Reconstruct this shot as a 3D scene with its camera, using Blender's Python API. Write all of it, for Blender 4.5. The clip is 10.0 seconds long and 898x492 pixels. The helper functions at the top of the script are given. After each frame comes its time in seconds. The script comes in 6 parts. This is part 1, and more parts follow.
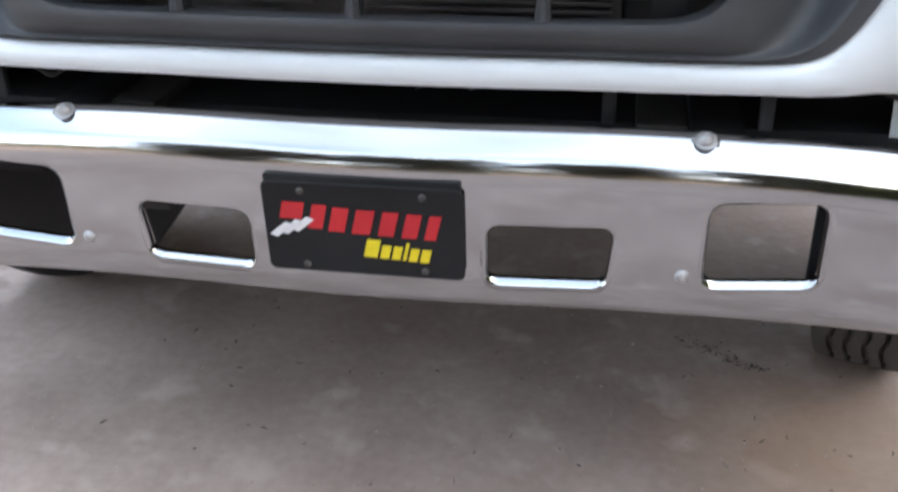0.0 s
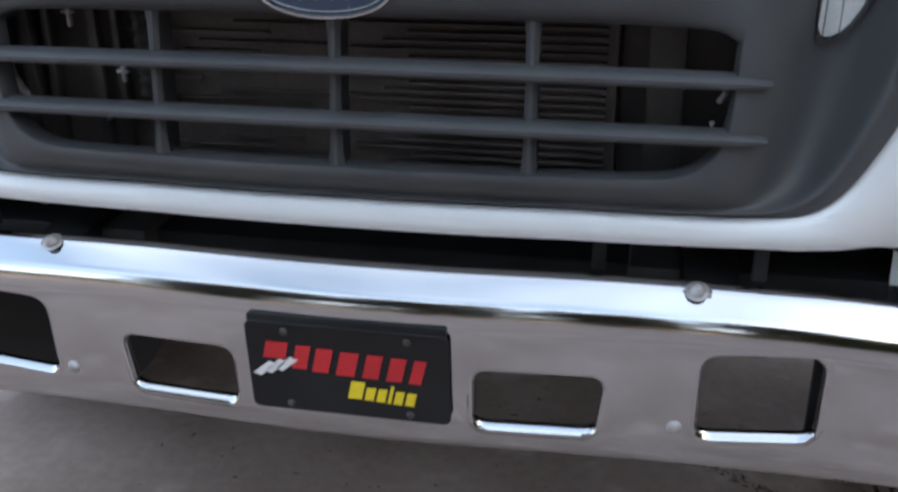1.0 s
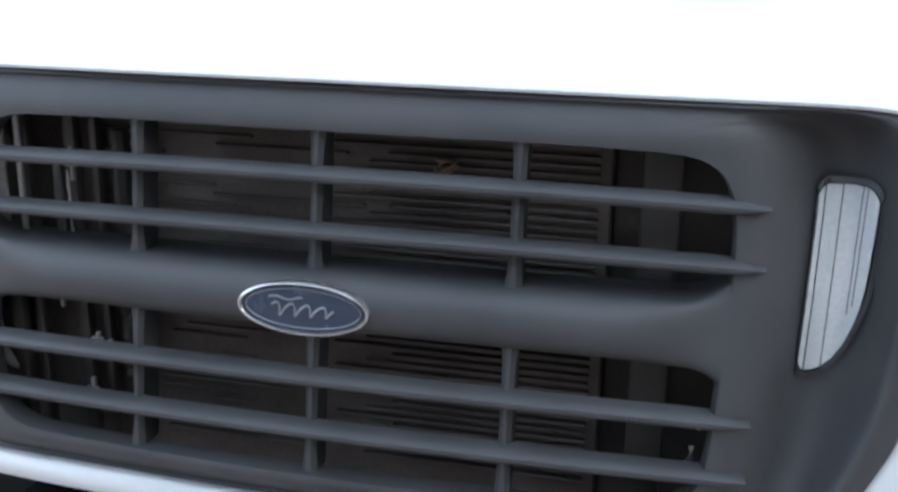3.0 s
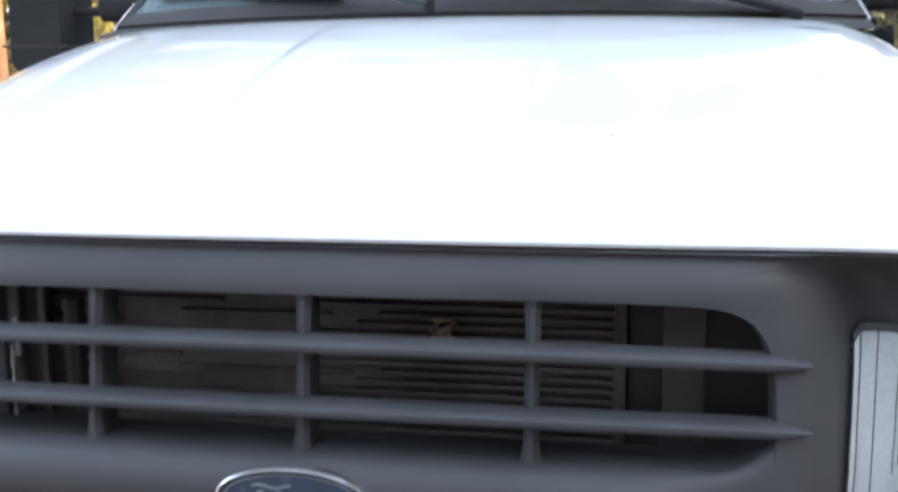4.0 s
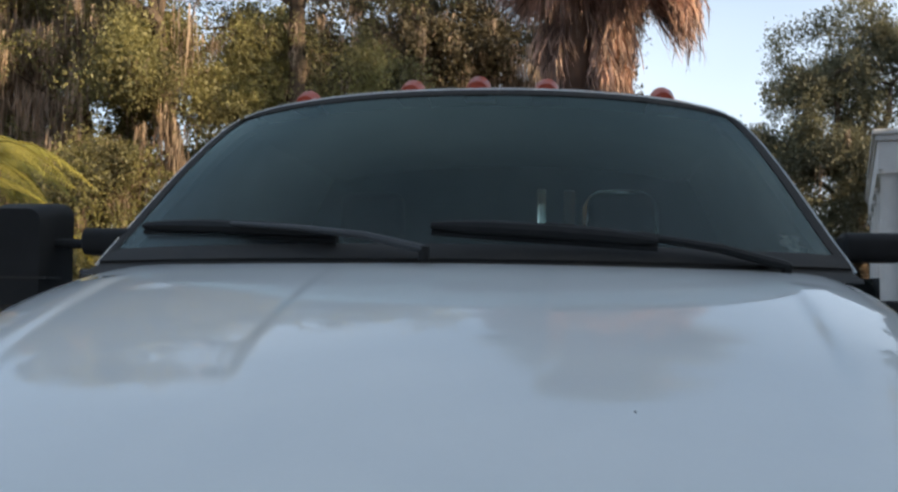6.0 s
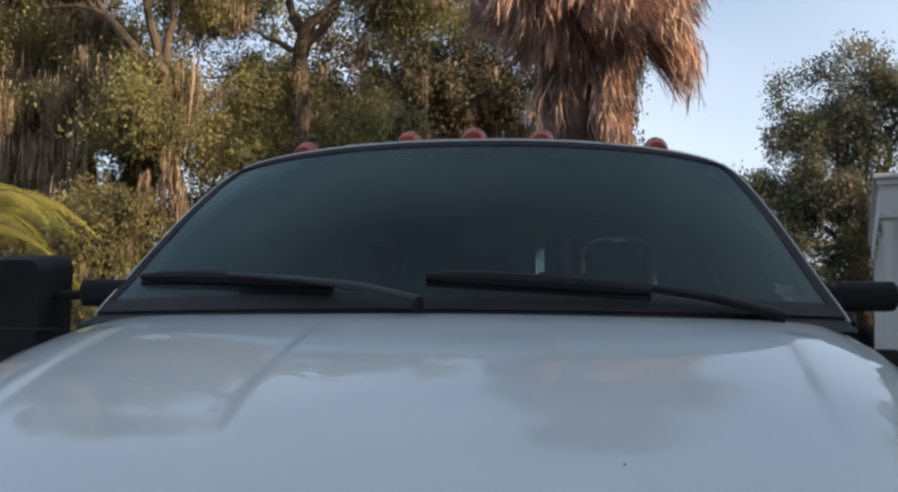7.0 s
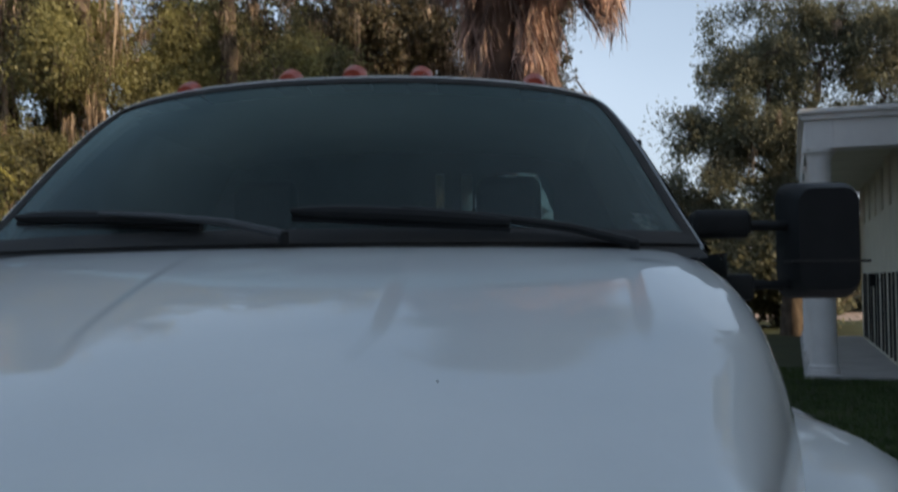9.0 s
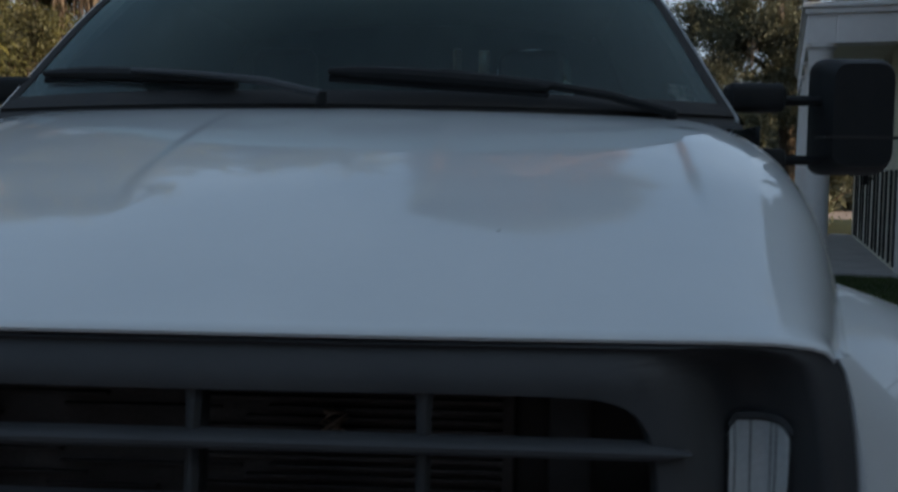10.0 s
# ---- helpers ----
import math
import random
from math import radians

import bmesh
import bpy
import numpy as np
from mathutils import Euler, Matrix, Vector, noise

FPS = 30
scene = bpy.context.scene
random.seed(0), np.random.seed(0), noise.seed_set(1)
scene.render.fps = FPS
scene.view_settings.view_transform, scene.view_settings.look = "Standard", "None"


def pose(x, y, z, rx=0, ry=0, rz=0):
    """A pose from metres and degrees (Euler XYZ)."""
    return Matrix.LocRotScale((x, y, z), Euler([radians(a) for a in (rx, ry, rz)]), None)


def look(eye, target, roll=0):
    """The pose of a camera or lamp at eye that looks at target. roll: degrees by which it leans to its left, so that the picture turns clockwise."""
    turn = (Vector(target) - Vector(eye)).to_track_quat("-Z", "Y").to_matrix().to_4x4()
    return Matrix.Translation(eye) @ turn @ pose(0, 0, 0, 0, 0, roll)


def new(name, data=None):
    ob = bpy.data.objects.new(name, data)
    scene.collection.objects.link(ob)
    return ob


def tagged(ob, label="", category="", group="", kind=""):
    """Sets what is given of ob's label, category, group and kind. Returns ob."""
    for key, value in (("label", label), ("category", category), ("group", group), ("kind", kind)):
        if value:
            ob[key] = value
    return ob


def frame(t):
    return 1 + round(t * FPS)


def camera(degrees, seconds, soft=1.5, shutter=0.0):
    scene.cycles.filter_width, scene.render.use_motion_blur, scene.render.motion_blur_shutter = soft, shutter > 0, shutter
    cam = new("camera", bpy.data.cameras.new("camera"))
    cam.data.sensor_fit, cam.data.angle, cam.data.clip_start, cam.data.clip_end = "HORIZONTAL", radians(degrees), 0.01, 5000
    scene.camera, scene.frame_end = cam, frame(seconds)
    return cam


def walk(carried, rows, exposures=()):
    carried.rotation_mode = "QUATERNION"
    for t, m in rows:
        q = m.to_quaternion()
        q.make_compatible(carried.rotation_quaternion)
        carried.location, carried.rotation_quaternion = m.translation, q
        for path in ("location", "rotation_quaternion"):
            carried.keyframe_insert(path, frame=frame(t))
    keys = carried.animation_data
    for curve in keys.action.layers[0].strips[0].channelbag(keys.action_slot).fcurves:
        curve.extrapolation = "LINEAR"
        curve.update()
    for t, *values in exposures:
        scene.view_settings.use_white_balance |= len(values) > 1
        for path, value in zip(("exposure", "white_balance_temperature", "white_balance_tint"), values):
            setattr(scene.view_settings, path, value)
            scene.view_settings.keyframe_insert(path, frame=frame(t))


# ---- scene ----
cam = camera(47.99, 10.0, soft=2.5, shutter=0.4)
PATH = [
    (0.0, pose(0.367, -1.309, 1.415, 62.22, 0.99, 9.85)),
    (0.5, pose(0.385, -1.276, 1.479, 64.11, 1.05, 10.39)),
    (1.0, pose(0.408, -1.221, 1.509, 65.70, 0.77, 11.50)),
    (1.5, pose(0.441, -1.166, 1.559, 67.37, 0.81, 14.07)),
    (2.0, pose(0.455, -1.166, 1.599, 69.44, 0.12, 15.30)),
    (2.5, pose(0.469, -1.144, 1.663, 71.49, -0.58, 14.51)),
    (2.7, pose(0.479, -1.140, 1.686, 72.80, -0.72, 14.56)),
    (3.8, pose(0.348, -1.042, 1.738, 78.45, -1.13, 9.63)),
    (4.0, pose(0.346, -1.016, 1.729, 81.08, 0.24, 9.56)),
    (4.5, pose(0.312, -1.003, 1.759, 84.25, 0.93, 7.30)),
    (5.0, pose(0.280, -0.995, 1.780, 87.92, -0.49, 6.58)),
    (5.5, pose(0.267, -0.983, 1.801, 91.11, 0.16, 6.77)),
    (6.0, pose(0.252, -0.973, 1.810, 92.76, -0.80, 6.83)),
    (6.2, pose(0.241, -0.987, 1.831, 93.59, -1.23, 6.91)),
    (7.3, pose(0.281, -0.986, 1.817, 95.46, 0.01, 6.69)),
    (7.5, pose(0.282, -0.982, 1.825, 95.23, 0.23, 6.20)),
    (8.0, pose(0.313, -0.983, 1.813, 94.43, 0.25, 5.99)),
    (8.5, pose(0.377, -1.008, 1.807, 94.40, 0.58, 4.52)),
    (9.0, pose(0.442, -1.027, 1.800, 92.00, 0.63, 3.82)),
    (9.2, pose(0.445, -1.052, 1.797, 90.08, 0.58, 3.40)),
    (9.5, pose(0.446, -1.054, 1.778, 88.65, -0.66, 3.96)),
    (10.0, pose(0.344, -1.040, 1.745, 85.77, -0.77, 3.27)),
]
walk(cam, PATH, exposures=((0, 2.84, 6700, 6), (0.5, 2.58, 6600, 6), (1, 2.3, 6400, 6), (2, 2.25, 6300, 4), (2.5, 2.6, 6350, 5), (2.7, 2.64, 6350, 5), (3.8, 2.86, 6300, 8), (4.0, 2.76, 6400, 8), (4.5, 1.34, 6250, 2), (5.5, 0.84, 6180, 2), (6.2, 0.68, 6130, 3), (7.5, 0.48, 6060, 4), (9, 0.18, 5890, 2), (10, -0.08, 5640, 0)))

# ---------- light ----------
SUN_AZ, SUN_EL = radians(108), radians(20)
world = bpy.data.worlds.new("sky")
scene.world = world
world.use_nodes = True
wn, wl = world.node_tree.nodes, world.node_tree.links
wn.clear()
w_out = wn.new("ShaderNodeOutputWorld")
w_bg = wn.new("ShaderNodeBackground")
w_sky = wn.new("ShaderNodeTexSky")
w_sky.sky_type = "NISHITA"
w_sky.sun_disc = False
w_sky.sun_elevation, w_sky.sun_rotation = SUN_EL, SUN_AZ
w_sky.air_density, w_sky.dust_density, w_sky.ozone_density = 1.0, 2.4, 1.2
w_co = wn.new("ShaderNodeTexCoord")
w_map = wn.new("ShaderNodeMapping")
w_map.inputs["Scale"].default_value = (1.2, 1.2, 3.0)
w_noise = wn.new("ShaderNodeTexNoise")
w_noise.inputs["Scale"].default_value, w_noise.inputs["Detail"].default_value = 1.3, 2
w_ramp = wn.new("ShaderNodeValToRGB")
w_ramp.color_ramp.elements[0].position, w_ramp.color_ramp.elements[1].position = 0.42, 0.74
w_ramp.color_ramp.elements[0].color = (0.10, 0.10, 0.10, 1)
w_ramp.color_ramp.elements[1].color = (0.36, 0.36, 0.36, 1)
w_mix = wn.new("ShaderNodeMixRGB")
w_mix.inputs[2].default_value = (8.7, 9.0, 9.8, 1)
wl.new(w_co.outputs["Generated"], w_map.inputs["Vector"])
wl.new(w_map.outputs["Vector"], w_noise.inputs["Vector"])
wl.new(w_noise.outputs["Fac"], w_ramp.inputs["Fac"])
wl.new(w_ramp.outputs["Color"], w_mix.inputs["Fac"])
wl.new(w_sky.outputs["Color"], w_mix.inputs[1])
# white haze that thickens towards the horizon
w_sep = wn.new("ShaderNodeSeparateXYZ")
w_low = wn.new("ShaderNodeMapRange")
w_low.inputs["From Min"].default_value, w_low.inputs["From Max"].default_value = 0.0, 0.62
w_low.inputs["To Min"].default_value, w_low.inputs["To Max"].default_value = 1.0, 0.0
w_pow = wn.new("ShaderNodeMath")
w_pow.operation = "POWER"
w_pow.inputs[1].default_value = 1.6
w_amt = wn.new("ShaderNodeMath")
w_amt.operation = "MULTIPLY"
w_amt.inputs[1].default_value = 0.42
w_haze = wn.new("ShaderNodeMixRGB")
w_haze.inputs[2].default_value = (7.7, 7.5, 9.0, 1)
wl.new(w_co.outputs["Generated"], w_sep.inputs["Vector"])
wl.new(w_sep.outputs["Z"], w_low.inputs["Value"])
wl.new(w_low.outputs["Result"], w_pow.inputs[0])
wl.new(w_pow.outputs[0], w_amt.inputs[0])
wl.new(w_amt.outputs[0], w_haze.inputs["Fac"])
wl.new(w_mix.outputs["Color"], w_haze.inputs[1])
wl.new(w_haze.outputs["Color"], w_bg.inputs["Color"])
w_bg.inputs["Strength"].default_value = 0.115
wl.new(w_bg.outputs["Background"], w_out.inputs["Surface"])

sun = new("sun", bpy.data.lights.new("sun", "SUN"))
sun.data.energy, sun.data.angle, sun.data.color = 5.0, radians(0.6), (1.0, 0.72, 0.45)
_s = Vector((math.sin(SUN_AZ) * math.cos(SUN_EL), math.cos(SUN_AZ) * math.cos(SUN_EL), math.sin(SUN_EL)))
sun.matrix_world = look(_s * 100, (0, 0, 0))

# ---------- materials ----------


def surface(name, c1, c2, scale=4.0, rough=0.6, metal=0.0, fine=60.0, bump=0.15, coat=0.0, spec=0.5, rvar=0.12, stains=None, detail=6, rand=0.0, stretch=None, grain=0.14, rust=None):
    """Two tones mixed by a coarse noise, with a fine grain in tone, gloss and relief; in metres."""
    m = bpy.data.materials.new(name)
    m.use_nodes = True
    nt = m.node_tree
    n, l = nt.nodes, nt.links
    b = n["Principled BSDF"]
    co = n.new("ShaderNodeTexCoord")
    vec = co.outputs["Object"]
    if stretch:
        mp = n.new("ShaderNodeMapping")
        mp.inputs["Scale"].default_value = stretch
        l.new(vec, mp.inputs["Vector"])
        vec = mp.outputs["Vector"]
    a = n.new("ShaderNodeTexNoise")
    a.inputs["Scale"].default_value, a.inputs["Detail"].default_value = scale, detail
    g = n.new("ShaderNodeTexNoise")
    g.inputs["Scale"].default_value, g.inputs["Detail"].default_value = fine, 3
    l.new(vec, a.inputs["Vector"])
    l.new(vec, g.inputs["Vector"])
    r = n.new("ShaderNodeMapRange")
    r.inputs["From Min"].default_value, r.inputs["From Max"].default_value = 0.33, 0.67
    l.new(a.outputs["Fac"], r.inputs["Value"])
    mx = n.new("ShaderNodeMixRGB")
    mx.inputs[1].default_value, mx.inputs[2].default_value = (*c1, 1), (*c2, 1)
    l.new(r.outputs["Result"], mx.inputs["Fac"])
    col = mx.outputs["Color"]
    v = n.new("ShaderNodeMapRange")
    v.inputs["To Min"].default_value, v.inputs["To Max"].default_value = 1 - grain, 1 + grain
    l.new(g.outputs["Fac"], v.inputs["Value"])
    sc = n.new("ShaderNodeVectorMath")
    sc.operation = "SCALE"
    l.new(col, sc.inputs[0])
    l.new(v.outputs["Result"], sc.inputs["Scale"])
    col = sc.outputs["Vector"]
    if rand:
        info = n.new("ShaderNodeNewGeometry")
        q = n.new("ShaderNodeMapRange")
        q.inputs["To Min"].default_value, q.inputs["To Max"].default_value = 1 - rand, 1 + rand
        l.new(info.outputs["Random Per Island"], q.inputs["Value"])
        s2 = n.new("ShaderNodeVectorMath")
        s2.operation = "SCALE"
        l.new(col, s2.inputs[0])
        l.new(q.outputs["Result"], s2.inputs["Scale"])
        col = s2.outputs["Vector"]
    if stains:
        sn = n.new("ShaderNodeTexNoise")
        sn.inputs["Scale"].default_value, sn.inputs["Detail"].default_value = stains[1], 4
        l.new(vec, sn.inputs["Vector"])
        sr = n.new("ShaderNodeMapRange")
        sr.inputs["From Min"].default_value, sr.inputs["From Max"].default_value = stains[2], stains[2] + 0.12
        l.new(sn.outputs["Fac"], sr.inputs["Value"])
        sm = n.new("ShaderNodeMixRGB")
        sm.inputs[2].default_value = (*stains[0], 1)
        l.new(sr.outputs["Result"], sm.inputs["Fac"])
        l.new(col, sm.inputs[1])
        col = sm.outputs["Color"]
    if rust:
        d = n.new("ShaderNodeVectorMath")
        d.operation = "DISTANCE"
        d.inputs[1].default_value = rust[0]
        l.new(co.outputs["Object"], d.inputs[0])
        w = n.new("ShaderNodeMath")
        w.operation = "MULTIPLY_ADD"
        w.inputs[1].default_value = 0.35
        l.new(a.outputs["Fac"], w.inputs[0])
        l.new(d.outputs["Value"], w.inputs[2])
        rm = n.new("ShaderNodeMapRange")
        rm.inputs["From Min"].default_value, rm.inputs["From Max"].default_value = rust[1], rust[1] * 2.2
        rm.inputs["To Min"].default_value, rm.inputs["To Max"].default_value = 0.55, 0.0
        l.new(w.outputs[0], rm.inputs["Value"])
        ru = n.new("ShaderNodeMixRGB")
        ru.inputs[2].default_value = (0.33, 0.20, 0.115, 1)
        l.new(rm.outputs["Result"], ru.inputs["Fac"])
        l.new(col, ru.inputs[1])
        col = ru.outputs["Color"]
    l.new(col, b.inputs["Base Color"])
    rr = n.new("ShaderNodeMapRange")
    rr.inputs["To Min"].default_value, rr.inputs["To Max"].default_value = max(0.0, rough - rvar), min(1.0, rough + rvar)
    l.new(a.outputs["Fac"], rr.inputs["Value"])
    l.new(rr.outputs["Result"], b.inputs["Roughness"])
    b.inputs["Metallic"].default_value = metal
    b.inputs["Specular IOR Level"].default_value = spec
    b.inputs["Coat Weight"].default_value = coat
    b.inputs["Coat Roughness"].default_value = 0.02
    if bump:
        bp = n.new("ShaderNodeBump")
        bp.inputs["Strength"].default_value, bp.inputs["Distance"].default_value = bump, 0.003
        l.new(g.outputs["Fac"], bp.inputs["Height"])
        l.new(bp.outputs["Normal"], b.inputs["Normal"])
    return m


def leafy(name, c1, c2, trans=0.35, tuft=1.1, vary=0.45):
    """Leaves: two tones by island, some light through the blade."""
    m = bpy.data.materials.new(name)
    m.use_nodes = True
    n, l = m.node_tree.nodes, m.node_tree.links
    b = n["Principled BSDF"]
    out = n["Material Output"]
    g = n.new("ShaderNodeNewGeometry")
    co = n.new("ShaderNodeTexCoord")
    a = n.new("ShaderNodeTexNoise")
    a.inputs["Scale"].default_value = tuft
    a.inputs["Detail"].default_value = 3.0
    l.new(co.outputs["Object"], a.inputs["Vector"])
    wide = n.new("ShaderNodeMapRange")
    wide.inputs["From Min"].default_value, wide.inputs["From Max"].default_value = 0.32, 0.68
    l.new(a.outputs["Fac"], wide.inputs["Value"])
    ad = n.new("ShaderNodeMath")
    ad.operation = "MULTIPLY_ADD"
    ad.inputs[1].default_value = vary
    l.new(g.outputs["Random Per Island"], ad.inputs[0])
    l.new(wide.outputs["Result"], ad.inputs[2])
    sb = n.new("ShaderNodeMath")
    sb.operation = "SUBTRACT"
    sb.inputs[1].default_value = vary / 2
    l.new(ad.outputs[0], sb.inputs[0])
    mx = n.new("ShaderNodeMixRGB")
    mx.use_clamp = True
    mx.inputs[1].default_value, mx.inputs[2].default_value = (*c1, 1), (*c2, 1)
    l.new(sb.outputs[0], mx.inputs["Fac"])
    l.new(mx.outputs["Color"], b.inputs["Base Color"])
    b.inputs["Roughness"].default_value = 0.55
    t = n.new("ShaderNodeBsdfTranslucent")
    l.new(mx.outputs["Color"], t.inputs["Color"])
    s = n.new("ShaderNodeMixShader")
    s.inputs["Fac"].default_value = trans
    l.new(b.outputs["BSDF"], s.inputs[1])
    l.new(t.outputs["BSDF"], s.inputs[2])
    l.new(s.outputs["Shader"], out.inputs["Surface"])
    return m


def pane(name, tint, rough=0.0, ior=1.5, veil=0.0):
    """A thin sheet of glass: tinted see-through with a Fresnel gloss; a painted pale veil grows towards sides and base.
    """
    m = bpy.data.materials.new(name)
    m.use_nodes = True
    n, l = m.node_tree.nodes, m.node_tree.links
    n.remove(n["Principled BSDF"])
    t = n.new("ShaderNodeBsdfTransparent")
    t.inputs["Color"].default_value = (*tint, 1)
    g = n.new("ShaderNodeBsdfGlossy")
    g.inputs["Roughness"].default_value = rough
    g.inputs["Color"].default_value = (0.62, 0.80, 0.77, 1)
    f = n.new("ShaderNodeFresnel")
    f.inputs["IOR"].default_value = ior
    s = n.new("ShaderNodeMixShader")
    l.new(f.outputs["Fac"], s.inputs["Fac"])
    l.new(t.outputs["BSDF"], s.inputs[1])
    l.new(g.outputs["BSDF"], s.inputs[2])
    if veil == 0.0:
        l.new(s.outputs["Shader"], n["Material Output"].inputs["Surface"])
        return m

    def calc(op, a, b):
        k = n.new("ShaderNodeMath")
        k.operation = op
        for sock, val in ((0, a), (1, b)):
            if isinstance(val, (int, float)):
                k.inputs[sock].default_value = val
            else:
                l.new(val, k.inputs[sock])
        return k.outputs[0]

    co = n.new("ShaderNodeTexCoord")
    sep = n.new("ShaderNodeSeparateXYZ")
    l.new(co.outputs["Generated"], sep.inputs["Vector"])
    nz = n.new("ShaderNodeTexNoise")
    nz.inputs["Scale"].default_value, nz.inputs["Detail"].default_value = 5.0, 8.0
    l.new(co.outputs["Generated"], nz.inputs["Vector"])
    # dusty film and sky sheen painted as one veil, palest at sides and base
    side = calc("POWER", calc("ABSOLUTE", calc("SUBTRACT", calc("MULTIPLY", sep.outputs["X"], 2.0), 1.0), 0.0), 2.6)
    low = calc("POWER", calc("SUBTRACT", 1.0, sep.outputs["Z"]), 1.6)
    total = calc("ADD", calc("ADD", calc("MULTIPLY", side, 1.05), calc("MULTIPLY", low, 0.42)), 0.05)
    amount = calc("MULTIPLY", calc("MULTIPLY", total, veil), calc("ADD", nz.outputs["Fac"], 0.45))
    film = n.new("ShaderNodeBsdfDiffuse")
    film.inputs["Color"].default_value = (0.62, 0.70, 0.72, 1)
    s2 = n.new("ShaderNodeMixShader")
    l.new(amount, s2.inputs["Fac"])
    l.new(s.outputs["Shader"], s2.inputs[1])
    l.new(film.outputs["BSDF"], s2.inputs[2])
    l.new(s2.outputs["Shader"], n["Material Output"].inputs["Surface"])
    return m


WHITE = surface("white_paint", (0.61, 0.645, 0.66), (0.65, 0.68, 0.69), 3, 0.4, fine=60, bump=0.0, coat=1.0, spec=0.15, rvar=0.05, grain=0.012)
GREY = surface("grey_plastic", (0.047, 0.0495, 0.053), (0.061, 0.0635, 0.067), 7, 0.5, fine=700, bump=0.12, spec=0.32)
BLACK = surface("black_plastic", (0.011, 0.012, 0.013), (0.019, 0.020, 0.021), 9, 0.6, fine=500, bump=0.15, spec=0.22)
RUBBER = surface("rubber", (0.016, 0.016, 0.016), (0.03, 0.028, 0.026), 12, 0.75, fine=250, bump=0.3)
TREAD = surface("tyre_rubber", (0.038, 0.037, 0.036), (0.062, 0.058, 0.055), 10, 0.8, fine=200, bump=0.35)
CHROME = surface("chrome", (0.455, 0.47, 0.485), (0.49, 0.505, 0.52), 2.5, 0.10, 1.0, fine=30, bump=0.0, rvar=0.05, grain=0.02)
STEEL = surface("bolt_steel", (0.50, 0.50, 0.50), (0.38, 0.37, 0.36), 40, 0.6, 0.8, fine=300, bump=0.2)
DARK_STEEL = surface("dark_steel", (0.045, 0.043, 0.042), (0.07, 0.064, 0.058), 9, 0.55, 0.3, fine=160, bump=0.2)
RADIATOR = surface("radiator_metal", (0.062, 0.054, 0.050), (0.105, 0.09, 0.082), 9, 0.6, 0.3, fine=160, bump=0.4, grain=0.3)
PLATE = surface("plate_black", (0.008, 0.008, 0.009), (0.013, 0.013, 0.014), 8, 0.5, fine=200, bump=0.03, spec=0.25)
RED = surface("red_print", (0.42, 0.012, 0.02), (0.50, 0.018, 0.025), 20, 0.4, fine=200, bump=0.0)
YELLOW = surface("yellow_print", (0.72, 0.58, 0.02), (0.66, 0.52, 0.015), 20, 0.4, fine=200, bump=0.0)
WHITE_PRINT = surface("white_print", (0.75, 0.75, 0.75), (0.68, 0.68, 0.68), 20, 0.4, fine=200, bump=0.0)
BLUE = surface("emblem_blue", (0.010, 0.026, 0.055), (0.014, 0.034, 0.068), 20, 0.25, fine=200, bump=0.0, coat=0.6)
SILVER = surface("emblem_silver", (0.24, 0.26, 0.28), (0.18, 0.20, 0.22), 30, 0.4, 0.5, fine=200, bump=0.0)
RIM = surface("badge_rim", (0.62, 0.63, 0.64), (0.56, 0.57, 0.58), 30, 0.22, 0.9, fine=100, bump=0.0)
LAMP = surface("lamp_lens", (0.52, 0.56, 0.565), (0.60, 0.63, 0.635), 10, 0.2, fine=150, bump=0.05, coat=0.8)
AMBER = surface("amber_lens", (0.30, 0.042, 0.020), (0.38, 0.06, 0.026), 30, 0.4, fine=120, bump=0.05, coat=0.2)
CABIN = surface("cabin_trim", (0.050, 0.055, 0.056), (0.075, 0.081, 0.082), 6, 0.8, fine=150, bump=0.2)
DASH = surface("dash_vinyl", (0.15, 0.165, 0.165), (0.20, 0.215, 0.215), 5, 0.7, fine=220, bump=0.2)
SEAT = surface("seat_cloth", (0.025, 0.028, 0.03), (0.04, 0.043, 0.046), 6, 0.85, fine=300, bump=0.3)
BACKLIT_RIM = surface("backlit_rim", (0.7, 0.71, 0.72), (0.75, 0.76, 0.77), 10, 0.4, 0.8, fine=300, bump=0.1)
STICKER = surface("faded_paper", (0.42, 0.35, 0.33), (0.12, 0.12, 0.12), 45, 0.7, fine=200, bump=0.1)
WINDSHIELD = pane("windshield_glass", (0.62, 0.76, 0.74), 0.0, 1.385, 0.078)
SIDE_GLASS = pane("tinted_glass", (0.03, 0.036, 0.036))
REAR_GLASS = pane("rear_glass", (0.46, 0.52, 0.52))
DIM_PANE = pane("dim_pane", (0.27, 0.31, 0.31))
CONCRETE = surface("driveway_concrete", (0.275, 0.208, 0.177), (0.39, 0.308, 0.267), 2.6, 0.85, fine=34, bump=0.4, spec=0.22, grain=0.2, rust=((0.86, 0.54, 0.0), 0.26), stains=((0.43, 0.345, 0.30), 6.5, 0.56), detail=12)
SOIL = surface("lawn_soil", (0.035, 0.04, 0.018), (0.06, 0.065, 0.028), 0.8, 0.95, fine=25, bump=0.8, spec=0.2)
GRASS = leafy("grass_blades", (0.03, 0.06, 0.012), (0.075, 0.11, 0.03), 0.25)
